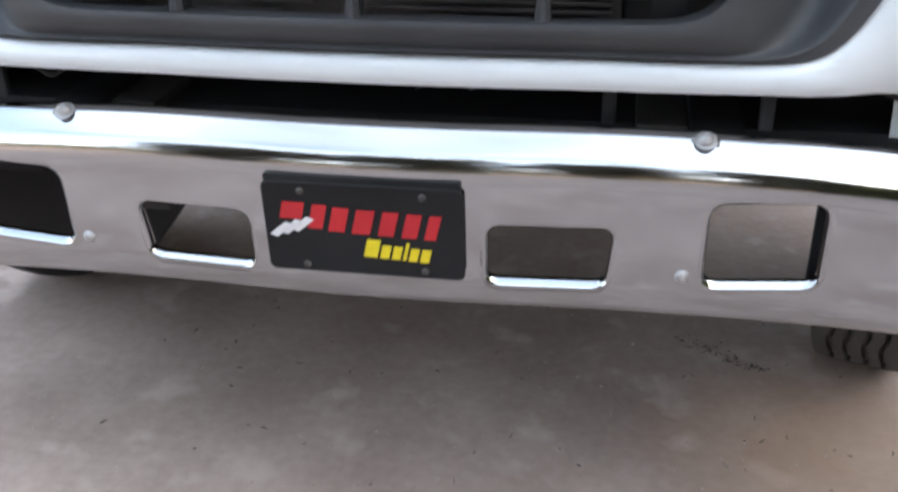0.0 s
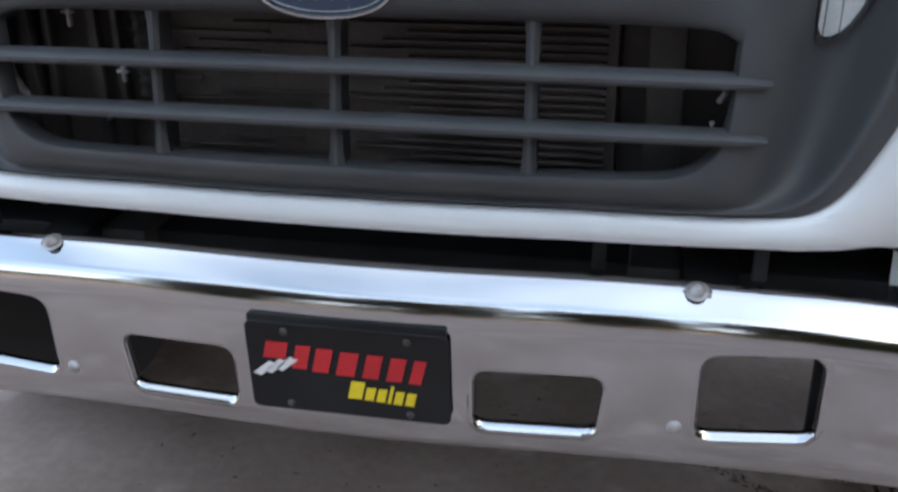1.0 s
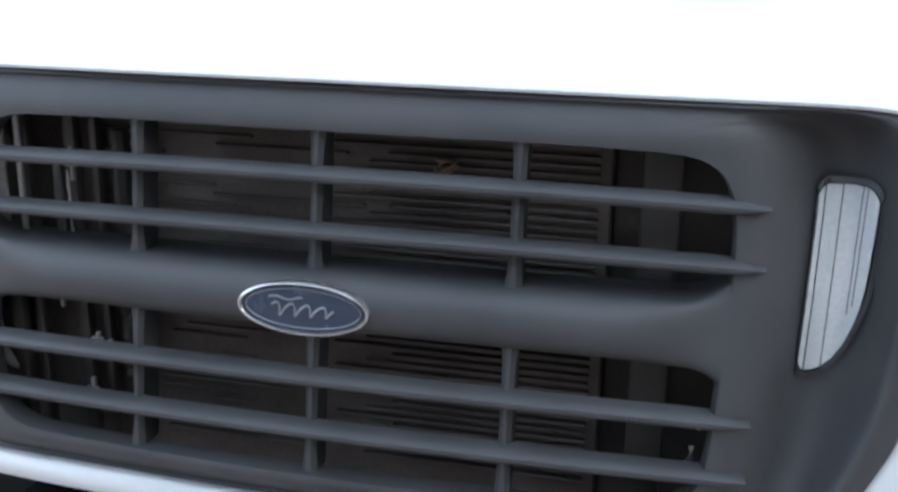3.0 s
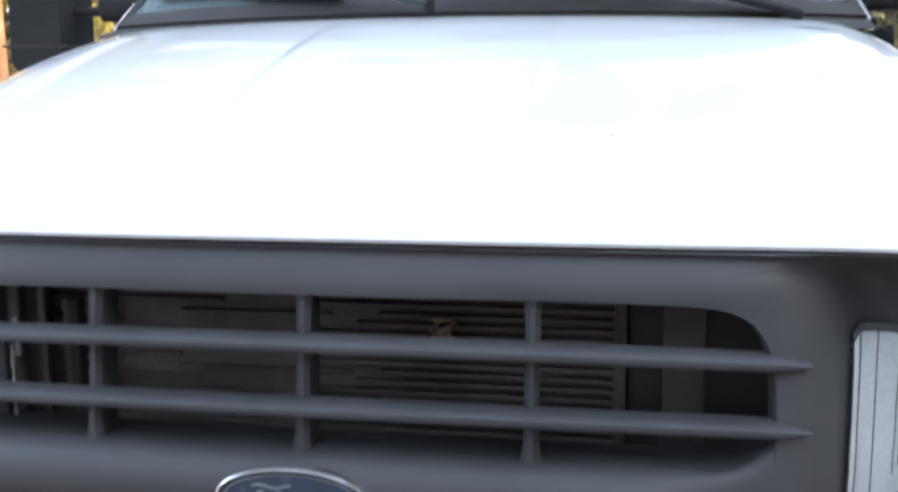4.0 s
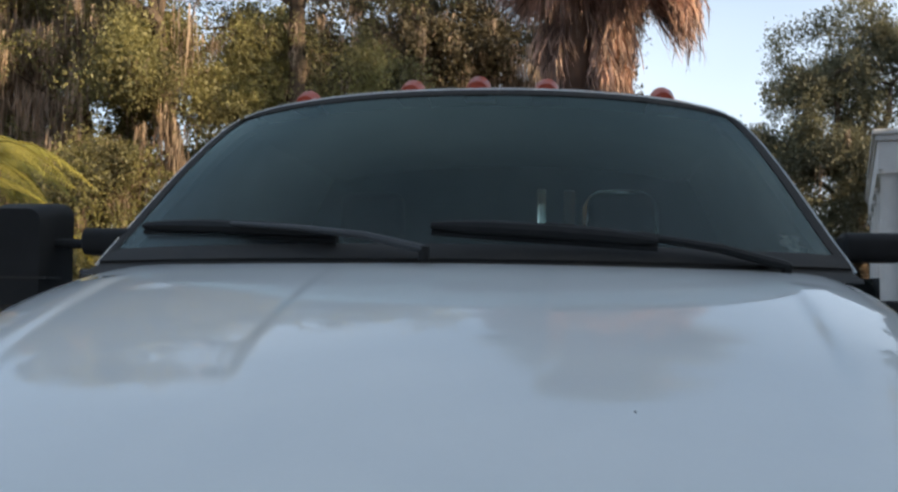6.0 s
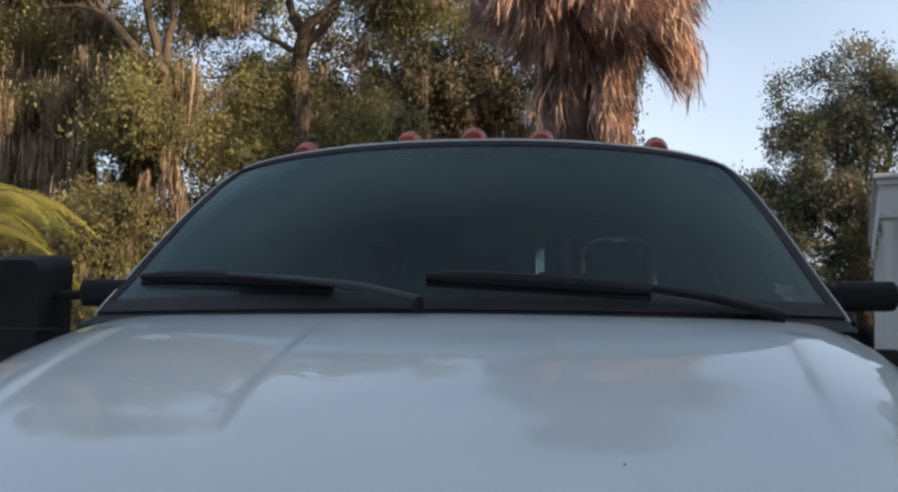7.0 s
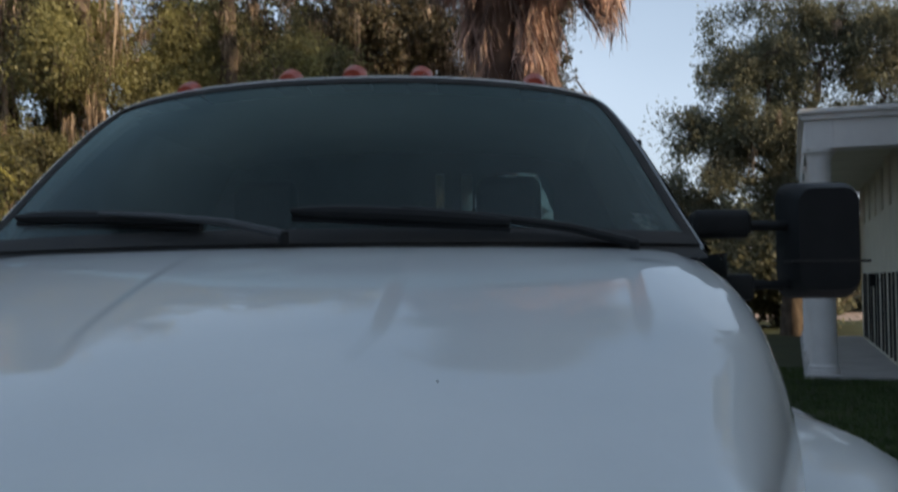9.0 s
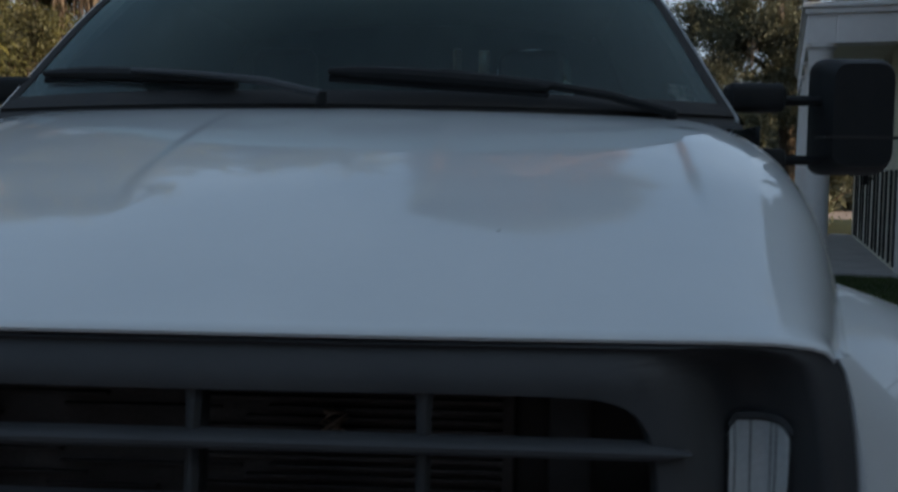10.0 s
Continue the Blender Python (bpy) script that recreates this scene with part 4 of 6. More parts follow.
# --- front wheels ---
def wheel(sgn):
    cx, cy, R, w = 1.02 if sgn > 0 else 1.14, 1.0 if sgn > 0 else 1.14, 0.50, 0.21
    prof = []
    gro = [-0.054, -0.020, 0.018, 0.054]
    prof += [(-w / 2 + 0.02, 0.30), (-w / 2 - 0.004, 0.36), (-w / 2, 0.43), (-w / 2 + 0.006, 0.480), (-w / 2 + 0.014, 0.496)]
    for g in gro:
        prof += [(g - 0.0055, R), (g - 0.0045, R - 0.014), (g + 0.0045, R - 0.014), (g + 0.0055, R)]
    prof += [(w / 2 - 0.014, 0.496), (w / 2 - 0.006, 0.480), (w / 2, 0.43), (w / 2 + 0.004, 0.36), (w / 2 - 0.02, 0.30)]
    wh = thing("wheel", "", "")
    wh.location = (sgn * cx, cy, R)
    wh.rotation_euler.z = radians(-18)
    wh.parent = truck
    b = bmesh.new()
    N = 72
    rows = []
    for k in range(N):
        a = 2 * math.pi * k / N
        zig = 0.004 * (1 if k % 4 < 2 else -1)
        rows.append([(sgn * (x + (zig if r > 0.47 and abs(x) < 0.08 else 0)), r * math.sin(a), r * math.cos(a)) for x, r in prof])
    grid(b, rows, close_u=True)
    bmesh.ops.recalc_face_normals(b, faces=b.faces)
    part("tyre", b, TREAD, wh, "ribbed black truck tyre", sharp=25)
    b = bmesh.new()
    rows = [[(sgn * x, r * math.sin(2 * math.pi * k / 36), r * math.cos(2 * math.pi * k / 36)) for x, r in ((-0.10, 0.31), (0.05, 0.305), (0.06, 0.28), (0.0, 0.2), (0.03, 0.1), (0.06, 0.09), (0.065, 0.02))] for k in range(36)]
    grid(b, rows, close_u=True)
    bmesh.ops.recalc_face_normals(b, faces=b.faces)
    part("rim", b, STEEL, wh)
    for k in list(wh.keys()):
        del wh[k]


wheel(1)
wheel(-1)
b = bmesh.new()
tube(b, [(-1.04, 1.13, 0.5), (0.92, 1.01, 0.5)], 0.05, 12)
part("front_axle", b, DARK_STEEL, truck)
for x in (-0.43, 0.43):
    b = bmesh.new()
    box(b, (x - 0.04, 0.16, 0.66), (x + 0.04, 3.5, 0.86), 0.008)
    part("frame_rail", b, DARK_STEEL, truck)
    b = bmesh.new()
    box(b, (x - 0.04, 0.5, 0.52), (x + 0.04, 1.6, 0.56), 0.006)
    part("leaf_spring", b, DARK_STEEL, truck)

for sgn in (-1, 1):
    b = bmesh.new()
    rows = [[(sgn * x, 0.42 - 0.10 * math.sin(math.pi * t), 0.60 + 0.75 * t) for x in (0.79, 0.95, 1.14)] for t in [k / 6 for k in range(7)]]
    grid(b, rows)
    part("wheel_liner", b, BLACK, truck)
# slab added under the cab to shade the ground below
b = bmesh.new()
box(b, (-0.88, 0.72, 0.53), (0.88, 3.07, 0.64), 0.02)
part("shade_slab", b, BLACK, truck)
b = bmesh.new()
box(b, (0.665, 0.116, 0.56), (0.715, 0.126, 0.84), 0.003)
part("bumper_bracket", b, BLACK, truck)
# black sheet added behind the left slots to hide the tyre; inner edge slants
b = bmesh.new()
edge = [(-1.2, 0.38), (-0.619, 0.38), (-0.579, 0.433), (-0.506, 0.529), (-0.470, 0.575), (-0.455, 0.62), (-0.455, 0.90), (-1.2, 0.90)]
v = grid(b, [[(x, y, z) for x, z in edge] for y in (0.44, 0.452)], close_v=True)
b.faces.new(v[0][::-1])
b.faces.new(v[1])
bmesh.ops.recalc_face_normals(b, faces=b.faces)
part("slot_backing", b, BLACK, truck, smooth=False)
b = bmesh.new()
tube(b, [(-0.69 + 0.028 * k, 0.30, 0.70 - 0.085 * math.sin(k * 0.20)) for k in range(9)], 0.003, 6)
part("cable", b, STEEL, truck)

# --- cowl, windscreen, cab ---


def screen(u, v):
    """Windscreen: u from -1 to 1 across, v from 0 at the base to 1 at the top."""
    xb, xt = 0.862, 0.682
    # rounded upper corners
    c = max(0.0, v) ** 9 * abs(u) ** 9
    u, v = u * (1 - 0.045 * c), v - 0.055 * c
    x = u * (xb + (xt - xb) * (max(v, 0.0) ** 0.86))
    yb = 1.10 + 0.215 * abs(u) ** 2.2
    yt = 1.675 + 0.115 * u * u
    zb = 1.880 - 0.006 * u * u
    zt = 2.350 - 0.040 * abs(u) ** 2.4
    bulge = 0.02 * math.sin(math.pi * v)
    return Vector((x, yb + (yt - yb) * v - bulge, zb + (zt - zb) * v + bulge * 0.6))


def span(lo, hi, n):
    return [lo + (hi - lo) * i / (n - 1) for i in range(n)]


bm = bmesh.new()
grid(bm, [[screen(u, vv) for vv in span(0.0, 0.985, 14)] for u in span(-0.985, 0.985, 33)])
bmesh.ops.recalc_face_normals(bm, faces=bm.faces)
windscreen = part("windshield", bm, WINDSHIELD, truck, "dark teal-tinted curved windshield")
windscreen.visible_shadow = False
# black border and gasket
bm = bmesh.new()
U = span(-1, 1, 41)
ring_o = [screen(u, 0) for u in U] + [screen(1.0, v) + Vector((0.005, 0.003, 0)) for v in span(0, 1, 15)[1:]] + [screen(u, 1) for u in U[::-1][1:]] + [screen(-1.0, v) + Vector((-0.005, 0.003, 0)) for v in span(1, 0, 15)[1:-1]]
IU = span(-0.982, 0.982, 41)
LOW = 0.07
ring_i = [screen(u, LOW) for u in IU] + [screen(0.979, v) for v in span(LOW, 0.968, 15)[1:]] + [screen(u, 0.968) for u in IU[::-1][1:]] + [screen(-0.979, v) for v in span(0.968, LOW, 15)[1:-1]]
nrm = Vector((0, -0.62, 0.78))
grid(bm, [[o + nrm * 0.001, o + nrm * 0.006, o.lerp(i, 0.5) + nrm * 0.007, i + nrm * 0.002, i - nrm * 0.003] for o, i in zip(ring_o, ring_i)], close_u=True)
bmesh.ops.recalc_face_normals(bm, faces=bm.faces)
part("gasket", bm, RUBBER, windscreen)
# faded sticker inside the lower corner of the glass
bm = bmesh.new()
vv = grid(bm, [[screen(0.86 + 0.052 * i / 4 + 0.012 * math.sin(j * 1.9), 0.085 + 0.082 * j / 5) + Vector((0, 0.004, -0.003)) for j in range(6)] for i in range(5)])
bmesh.ops.solidify(bm, geom=bm.faces[:], thickness=0.0006)
part("sticker", bm, STICKER, windscreen, "faded pale sticker in the corner of the glass")
# cowl
bm = bmesh.new()
rows = []
for u in span(-1, 1, 33):
    s0 = screen(u, 0)
    s1 = screen(u, 0.025)
    x = u * 0.862
    fy = 0.044 + 0.155 * x * x + 1.13 * (1 - 0.06 * x * x) - 0.02
    rows.append([Vector((x, min(fy, s0.y - 0.02), 1.845)), Vector((x, min(fy + 0.01, s0.y - 0.015), 1.852)), Vector((s0.x, s0.y - 0.01, 1.868)), s0 + Vector((0, 0, -0.002)), s1 + nrm * 0.004])
grid(bm, rows)
bmesh.ops.recalc_face_normals(bm, faces=bm.faces)
cowl = part("cowl", bm, RUBBER, truck, "black plastic cowl at the screen's base")

# pillars and roof in white
def cab_side(sgn):
    b = bmesh.new()
    rows = []
    for v in span(-0.02, 0.985, 16):
        p = screen(1.0, v)
        rows.append([Vector((sgn * (p.x + dx), p.y + dy, p.z + dz)) for dx, dy, dz in ((0.004, 0.012, -0.004), (0.007, 0.004, 0.004), (0.010, 0.004, 0.006), (0.013, 0.014, 0.005), (0.017, 0.03, 0.0), (0.030, 0.075, -0.004), (0.02, 0.09, -0.01), (0.005, 0.05, -0.02))])
    grid(b, rows, close_v=True)
    bmesh.ops.recalc_face_normals(b, faces=b.faces)
    part("pillar", b, WHITE, truck, "white windshield pillar", sharp=60)
    b = bmesh.new()
    rows = []
    for y, z, x in ((1.32, 1.86, 0.905), (1.40, 1.86, 0.925), (1.7, 1.86, 0.945), (2.3, 1.86, 0.955), (3.0, 1.86, 0.955), (3.12, 1.86, 0.945)):
        rows.append([(sgn * x, y, z), (sgn * (x + 0.012), y, z - 0.04), (sgn * (x + 0.03), y, z - 0.25), (sgn * (x + 0.035), y, z - 0.6), (sgn * (x + 0.02), y, 0.78), (sgn * (x - 0.05), y, 0.74)])
    grid(b, rows)
    bmesh.ops.recalc_face_normals(b, faces=b.faces)
    part("cab_side", b, WHITE, truck, "white cab door and side", sharp=40)
    b = bmesh.new()
    rows = []
    STEPS = [0, 0.15, 0.3, 0.45, 0.6, 0.75, 0.85, 0.91, 0.95, 0.98, 1.0]
    for v in STEPS:
        p = screen(1.0, v)
        fr = Vector((p.x + 0.036, p.y + 0.05, p.z - 0.012))
        re = Vector((0.945 + (0.735 - 0.945) * v, 3.07, 1.862 + 0.42 * v))
        rows.append([Vector((sgn * q.x, q.y, q.z)) for q in (fr.lerp(re, k / 6) + Vector((0.012 * math.sin(math.pi * k / 6), 0, 0)) for k in range(7))])
    grid(b, rows)
    bmesh.ops.recalc_face_normals(b, faces=b.faces)
    part("side_window", b, SIDE_GLASS, truck, "dark tinted side window")
    b = bmesh.new()
    top = rows[-1]
    top = [p + Vector((-sgn * 0.012, 0, 0)) for p in rows[-1]]
    grid(b, [[p + Vector((0, 0, -0.004)), Vector((p.x * 1.0 + sgn * 0.006, p.y, p.z + 0.012)), Vector((p.x * 0.97, p.y, p.z + 0.03)), Vector((p.x * 0.86, p.y, p.z + 0.036))] for p in top])
    grid(b, [[r[-1] + Vector((0, -0.02, 0)), r[-1] + Vector((sgn * 0.012, 0.0, 0)), Vector((r[-1].x * 1.0, 3.10, r[-1].z)), Vector((r[-1].x * 0.75, 3.10, r[-1].z))] for r in rows])
    bmesh.ops.recalc_face_normals(b, faces=b.faces)
    part("door_frame", b, WHITE, truck)
    # opaque panel added inside the side window to keep stray daylight out
    b = bmesh.new()
    lining = []
    for v, r in zip(STEPS, rows):
        p = screen(sgn * 0.955, v)
        lining.append([p + Vector((0, 0.025, -0.02))] + [q + Vector((-sgn * 0.03, 0, 0.0)) for q in r[1:]])
    lining.append([Vector((q.x * 0.75, q.y, q.z + 0.02)) for q in lining[-1]])
    grid(b, lining)
    part("side_blind", b, CABIN, truck)
    b = bmesh.new()
    post = [screen(sgn * 0.992, v) + Vector((0, 0.035, -0.018)) for v in (0.0, 0.2, 0.4, 0.6, 0.75, 0.85, 0.92, 0.97)]
    post += [Vector((sgn * x, y, z)) for x, y, z in ((0.655, 1.86, 2.30), (0.69, 2.1, 2.31), (0.705, 2.6, 2.31), (0.705, 3.04, 2.295))]
    tube(b, post, 0.026, 8)
    part("pillar_lining", b, CABIN, truck)


cab_side(1)
cab_side(-1)
bm = bmesh.new()
rows = []
for u in span(-1, 1, 31):
    p = screen(u, 1.0)
    a = abs(u)
    row = [p + Vector((0, -0.002, 0.002)), p + Vector((0, 0.000, 0.009)), p + Vector((0, 0.02, 0.015))]
    for y, h in ((0.10, 0.027), (0.25, 0.042), (0.5, 0.052), (0.9, 0.052), (1.25, 0.035), (1.38, 0.012), (1.40, -0.05)):
        row.append(Vector((p.x * (1 + 0.09 * min(1, y)), p.y + y * (1 - 0.04 * a), p.z + h - 0.02 * a ** 4)))
    rows.append(row)
grid(bm, rows)
bmesh.ops.recalc_face_normals(bm, faces=bm.faces)
part("roof", bm, WHITE, truck, "white cab roof", sharp=50)
b = bmesh.new()
rows = [[Vector((u * (0.70 + 0.25 * t), 3.09, 2.30 - 0.44 * t)) for u in span(-1, 1, 3)] for t in (0, 0.12)]
grid(b, rows)
rows = [[Vector((u * (0.70 + 0.25 * t), 3.09, 2.30 - 0.44 * t)) for u in span(-1, 1, 3)] for t in (0.72, 1.0)]
grid(b, rows)
rows = [[Vector((u * 0.95, 3.09, z)) for u in span(-1, 1, 3)] for z in (1.86, 0.80)]
grid(b, rows)
for sg in (-1, 1):
    grid(b, [[Vector((sg * q * (0.70 + 0.25 * t), 3.09, 2.30 - 0.44 * t)) for q in (0.72, 1.0)] for t in (0.12, 0.72)])
sol = part("cab_back", b, WHITE, truck, "white rear cab wall")
b = bmesh.new()
grid(b, [[Vector((u * (0.70 + 0.25 * t) * 0.72, 3.088, 2.30 - 0.44 * t)) for u in (-1, 1)] for t in (0.12, 0.72)])
part("rear_window", b, REAR_GLASS, truck, "dark tinted rear window")

# marker lamps on the roof
for x, y, z in ((-0.499, 1.84, 2.345), (-0.184, 1.765, 2.357), (0.0, 1.745, 2.361), (0.184, 1.765, 2.357), (0.499, 1.84, 2.345)):
    b = bmesh.new()
    rows = []
    for k in range(7):
        t = k / 6
        y2 = y - 0.045 + 0.12 * t
        w = 0.036 * math.sin(math.pi * (0.16 + 0.78 * t)) ** 0.5
        h = 0.054 * (math.sin(math.pi * (0.12 + 0.62 * t))) ** 0.7
        rows.append([(x + w * math.cos(math.pi * q / 10), y2, z - 0.004 + h * math.sin(math.pi * q / 10) ** 0.8) for q in range(11)])
    v = grid(b, rows)
    b.faces.new(v[0])
    b.faces.new(v[-1][::-1])
    bmesh.ops.recalc_face_normals(b, faces=b.faces)
    mk = part("marker_lamp", b, AMBER, truck, "amber roof marker lamp", sharp=50)
    b = bmesh.new()
    box(b, (x - 0.042, y - 0.055, z - 0.016), (x + 0.042, y + 0.085, z - 0.001), 0.005)
    part("marker_base", b, BLACK, mk)


# wipers
def wiper(pivot, joint, tip, heel, arm_mat, k=1.0):
    P, J, T, H = (Vector(p) for p in (pivot, joint, tip, heel))
    b = bmesh.new()
    tube(b, [P + Vector((0, 0.0, -0.022)), P + Vector((0, -0.004, 0.006))], 0.012, 10)
    w = part("wiper", b, BLACK, truck, "black windshield wiper parked on the glass")
    b = bmesh.new()
    mid = P.lerp(J, 0.28) + Vector((0, -0.012, 0.012))
    tube(b, [P, mid, P.lerp(J, 0.6) + Vector((0, -0.012, 0.010)), J], [0.013 * k, 0.011 * k, 0.009 * k, 0.007 * k], 8, squash=0.6)
    part("wiper_arm", b, arm_mat, w)
    b = bmesh.new()
    pts = [T.lerp(H, i / 10) for i in range(11)]
    tube(b, [p + Vector((0, -0.010, 0.004 * math.sin(math.pi * i / 10))) for i, p in enumerate(pts)], [0.007, 0.012, 0.015, 0.016, 0.016, 0.016, 0.016, 0.016, 0.015, 0.012, 0.007], 8)
    part("wiper_blade", b, BLACK, w)
    b = bmesh.new()
    tube(b, [p + Vector((0, 0.0, -0.014)) for p in pts], 0.009, 6)
    part("wiper_rubber", b, BLACK, w)
    return w


wiper((-0.045, 1.065, 1.902), (-0.50, 1.205, 1.962), (-0.765, 1.35, 1.966), (-0.245, 1.14, 1.938), GREY, 1.3)
wiper((0.700, 1.205, 1.880), (0.20, 1.115, 1.957), (-0.035, 1.10, 1.953), (0.43, 1.14, 1.926), BLACK, 1.5)


# tow mirrors
def mirror(sgn, dx=0.0):
    b = bmesh.new()
    pts = []
    for k in range(6):
        t = k / 5
        y = 1.39 + 0.13 * t
        g = 0.010 + 0.022 * (1 - t) ** 2
        pts.append([(sgn * x, y, z) for x, z in round_rect(1.075 + g, 1.278 - g, 1.738 + g, 2.042 - g, 0.035, 5)])
    v = grid(b, pts, close_v=True)
    b.faces.new(v[0])
    b.faces.new(v[-1][::-1])
    bmesh.ops.recalc_face_normals(b, faces=b.faces)
    ob = part("mirror", b, BLACK, truck, "black towing mirror on two arms", sharp=40)
    b = bmesh.new()
    v = grid(b, [[(sgn * x, y, z) for x, z in round_rect(1.088, 1.270, 1.835, 1.841, 0.002, 2)] for y in (1.388, 1.52)], close_v=True)
    b.faces.new(v[0])
    b.faces.new(v[1])
    bmesh.ops.recalc_face_normals(b, faces=b.faces)
    part("mirror_trim", b, RUBBER, ob)
    for z, r in ((1.925, 0.013), (1.783, 0.012)):
        b = bmesh.new()
        tube(b, [(sgn * 0.90, 1.42, z), (sgn * 1.10, 1.45, z)], r, 10)
        part("mirror_arm", b, BLACK, ob)
    b = bmesh.new()
    v = grid(b, [[(sgn * x, y, z) for y, z in round_rect(1.37, 1.46, 1.895, 1.962, 0.02, 4)] for x in (0.86, 0.87, 0.985, 0.995)], close_v=True)
    for row, k in zip((v[0], v[-1]), (0.7, 0.7)):
        c = sum((w.co for w in row), Vector()) / len(row)
        for w in row:
            w.co = c + (w.co - c) * k
        b.faces.new(row)
    bmesh.ops.recalc_face_normals(b, faces=b.faces)
    part("mirror_bracket", b, BLACK, ob)
    b = bmesh.new()
    box(b, (sgn * 0.93, 1.38, 1.745), (sgn * 1.0, 1.45, 1.81), 0.012)
    part("mirror_bracket", b, BLACK, ob)
    return ob


mirror(1)
left_mirror = mirror(-1)
left_mirror.location.x = 0.05

# cabin
b = bmesh.new()
rows = []
for u in span(-1, 1, 17):
    s = screen(u * 0.97, 0.02)
    rows.append([s + Vector((0, 0.02, -0.02)), s + Vector((0, 0.12, 0.0)), s + Vector((0, 0.35, 0.005)), s + Vector((0, 0.46, -0.02)), Vector((s.x, s.y + 0.50, 1.5)), Vector((s.x, s.y + 0.5, 1.1))])
grid(b, rows)
bmesh.ops.recalc_face_normals(b, faces=b.faces)
part("dashboard", b, DASH, truck, "grey dashboard behind the glass")
b = bmesh.new()
grid(b, [[(x, y, 1.05) for y in (1.2, 3.08)] for x in (-0.93, 0.93)])
grid(b, [[(x, 3.07, z) for z in (1.05, 1.98)] for x in (-0.93, 0.93)])
for sg in (-1, 1):
    grid(b, [[(sg * 0.93, y, z) for y in (1.35, 3.08)] for z in (1.05, 1.86)])
rows = [[screen(u, 0.99) + Vector((0, dy, -0.03 if dy else -0.01)) for dy in (0.03, 0.2, 0.8, 1.3)] for u in span(-1.0, 1.0, 21)]
grid(b, rows)
part("cabin_lining", b, CABIN, truck)
for x in (-0.418, 0.418):
    b = bmesh.new()
    box(b, (x - 0.25, 2.32, 1.35), (x + 0.25, 2.46, 1.98), 0.06, seg=3)
    seat = part("seat", b, SEAT, truck, "grey cloth front seat", sharp=60)
    b = bmesh.new()
    box(b, (x - 0.111, 2.36, 1.97), (x + 0.111, 2.45, 2.155), 0.042, seg=4)
    part("headrest", b, SEAT, seat, sharp=60)
    if x < 0:
        continue
    # bright metal bar stands in for daylight rimming the headrest
    b = bmesh.new()
    tube(b, [(x - 0.109, 2.40, 2.05), (x - 0.106, 2.40, 2.115), (x - 0.08, 2.40, 2.148), (x, 2.40, 2.154), (x + 0.08, 2.40, 2.148), (x + 0.106, 2.40, 2.115)], 0.004, 6)
    part("headrest_glint", b, BACKLIT_RIM, seat)
b = bmesh.new()
ring = [(0.47 + 0.19 * math.cos(2 * math.pi * k / 28), 1.86 + 0.07 * math.sin(2 * math.pi * k / 28), 1.80 + 0.16 * math.sin(2 * math.pi * k / 28)) for k in range(29)]
tube(b, ring, 0.014, 8, caps=False)
sw = part("steering_wheel", b, BLACK, truck)
b = bmesh.new()
tube(b, [(0.47, 1.86, 1.80), (0.47, 1.62, 1.62)], 0.03, 10)
tube(b, [(0.29, 1.86, 1.80), (0.65, 1.86, 1.80)], 0.018, 8)
part("steering_column", b, BLACK, sw)
# dark panels added over the rear window; their gaps shape the daylight streaks
for xa, xb, za, zb in ((-0.95, 0.121, 1.90, 2.36), (0.155, 0.224, 1.90, 2.36), (0.269, 0.298, 1.90, 2.36), (0.596, 0.95, 1.90, 2.36), (0.121, 0.155, 2.235, 2.36), (0.121, 0.155, 1.90, 2.085), (0.224, 0.269, 2.23, 2.36), (0.224, 0.269, 1.90, 2.085), (0.298, 0.596, 1.90, 2.03)):
    b = bmesh.new()
    box(b, (xa, 3.045, za), (xb, 3.06, zb))
    part("rear_mask", b, CABIN, truck)
b = bmesh.new()
rows = []
for k in range(25):
    t = k / 12 - 1
    x, z = 0.447 + 0.149 * t, 2.234 - 0.07 * abs(t) ** 4.5
    rows.append([(x, 3.045, z), (x, 3.045, 2.36), (x, 3.06, 2.36), (x, 3.06, z)])
grid(b, rows, close_v=True)
bmesh.ops.recalc_face_normals(b, faces=b.faces)
part("rear_mask", b, CABIN, truck)
# panes added behind the gaps to dim the daylight in them
for xa, xb, za, zb in ((0.128, 0.156, 2.08, 2.24), (0.222, 0.271, 2.08, 2.235), (0.296, 0.600, 2.02, 2.24)):
    b = bmesh.new()
    grid(b, [[(x, 3.064, z) for z in (za, zb)] for x in (xa, xb)])
    part("gap_dimmer", b, DIM_PANE, truck, "added pane that dims the daylight through a gap")
# a speck of dirt on the hood
b = bmesh.new()
bmesh.ops.create_icosphere(b, subdivisions=1, radius=0.0022, matrix=Matrix.Translation((0.335, 0.32, 1.6665)) @ Matrix.Diagonal((1.0, 1.4, 0.6, 1)))
part("dirt_speck", b, DARK_STEEL, hood)

# ---------- the house ----------
HOUSE_TURN = radians(-15)
HM = Matrix.Translation((8.72, 21.0, -0.42)) @ Matrix.Rotation(HOUSE_TURN, 4, "Z")
# in the house's own axes: x to the right from the front wall, y along the front away from the drive, z up from the lawn
house = thing("house", "two-storey cream house with white columned portico and dark shutters", "house")
house.matrix_world = HM


def hpart(name, bm, material, parent=None, label="", smooth=False):
    o = part(name, bm, material, parent or house, label, smooth)
    return o


WINS = [1.15, 3.35, 5.6, 8.0, 10.4, 12.8]
b = bmesh.new()
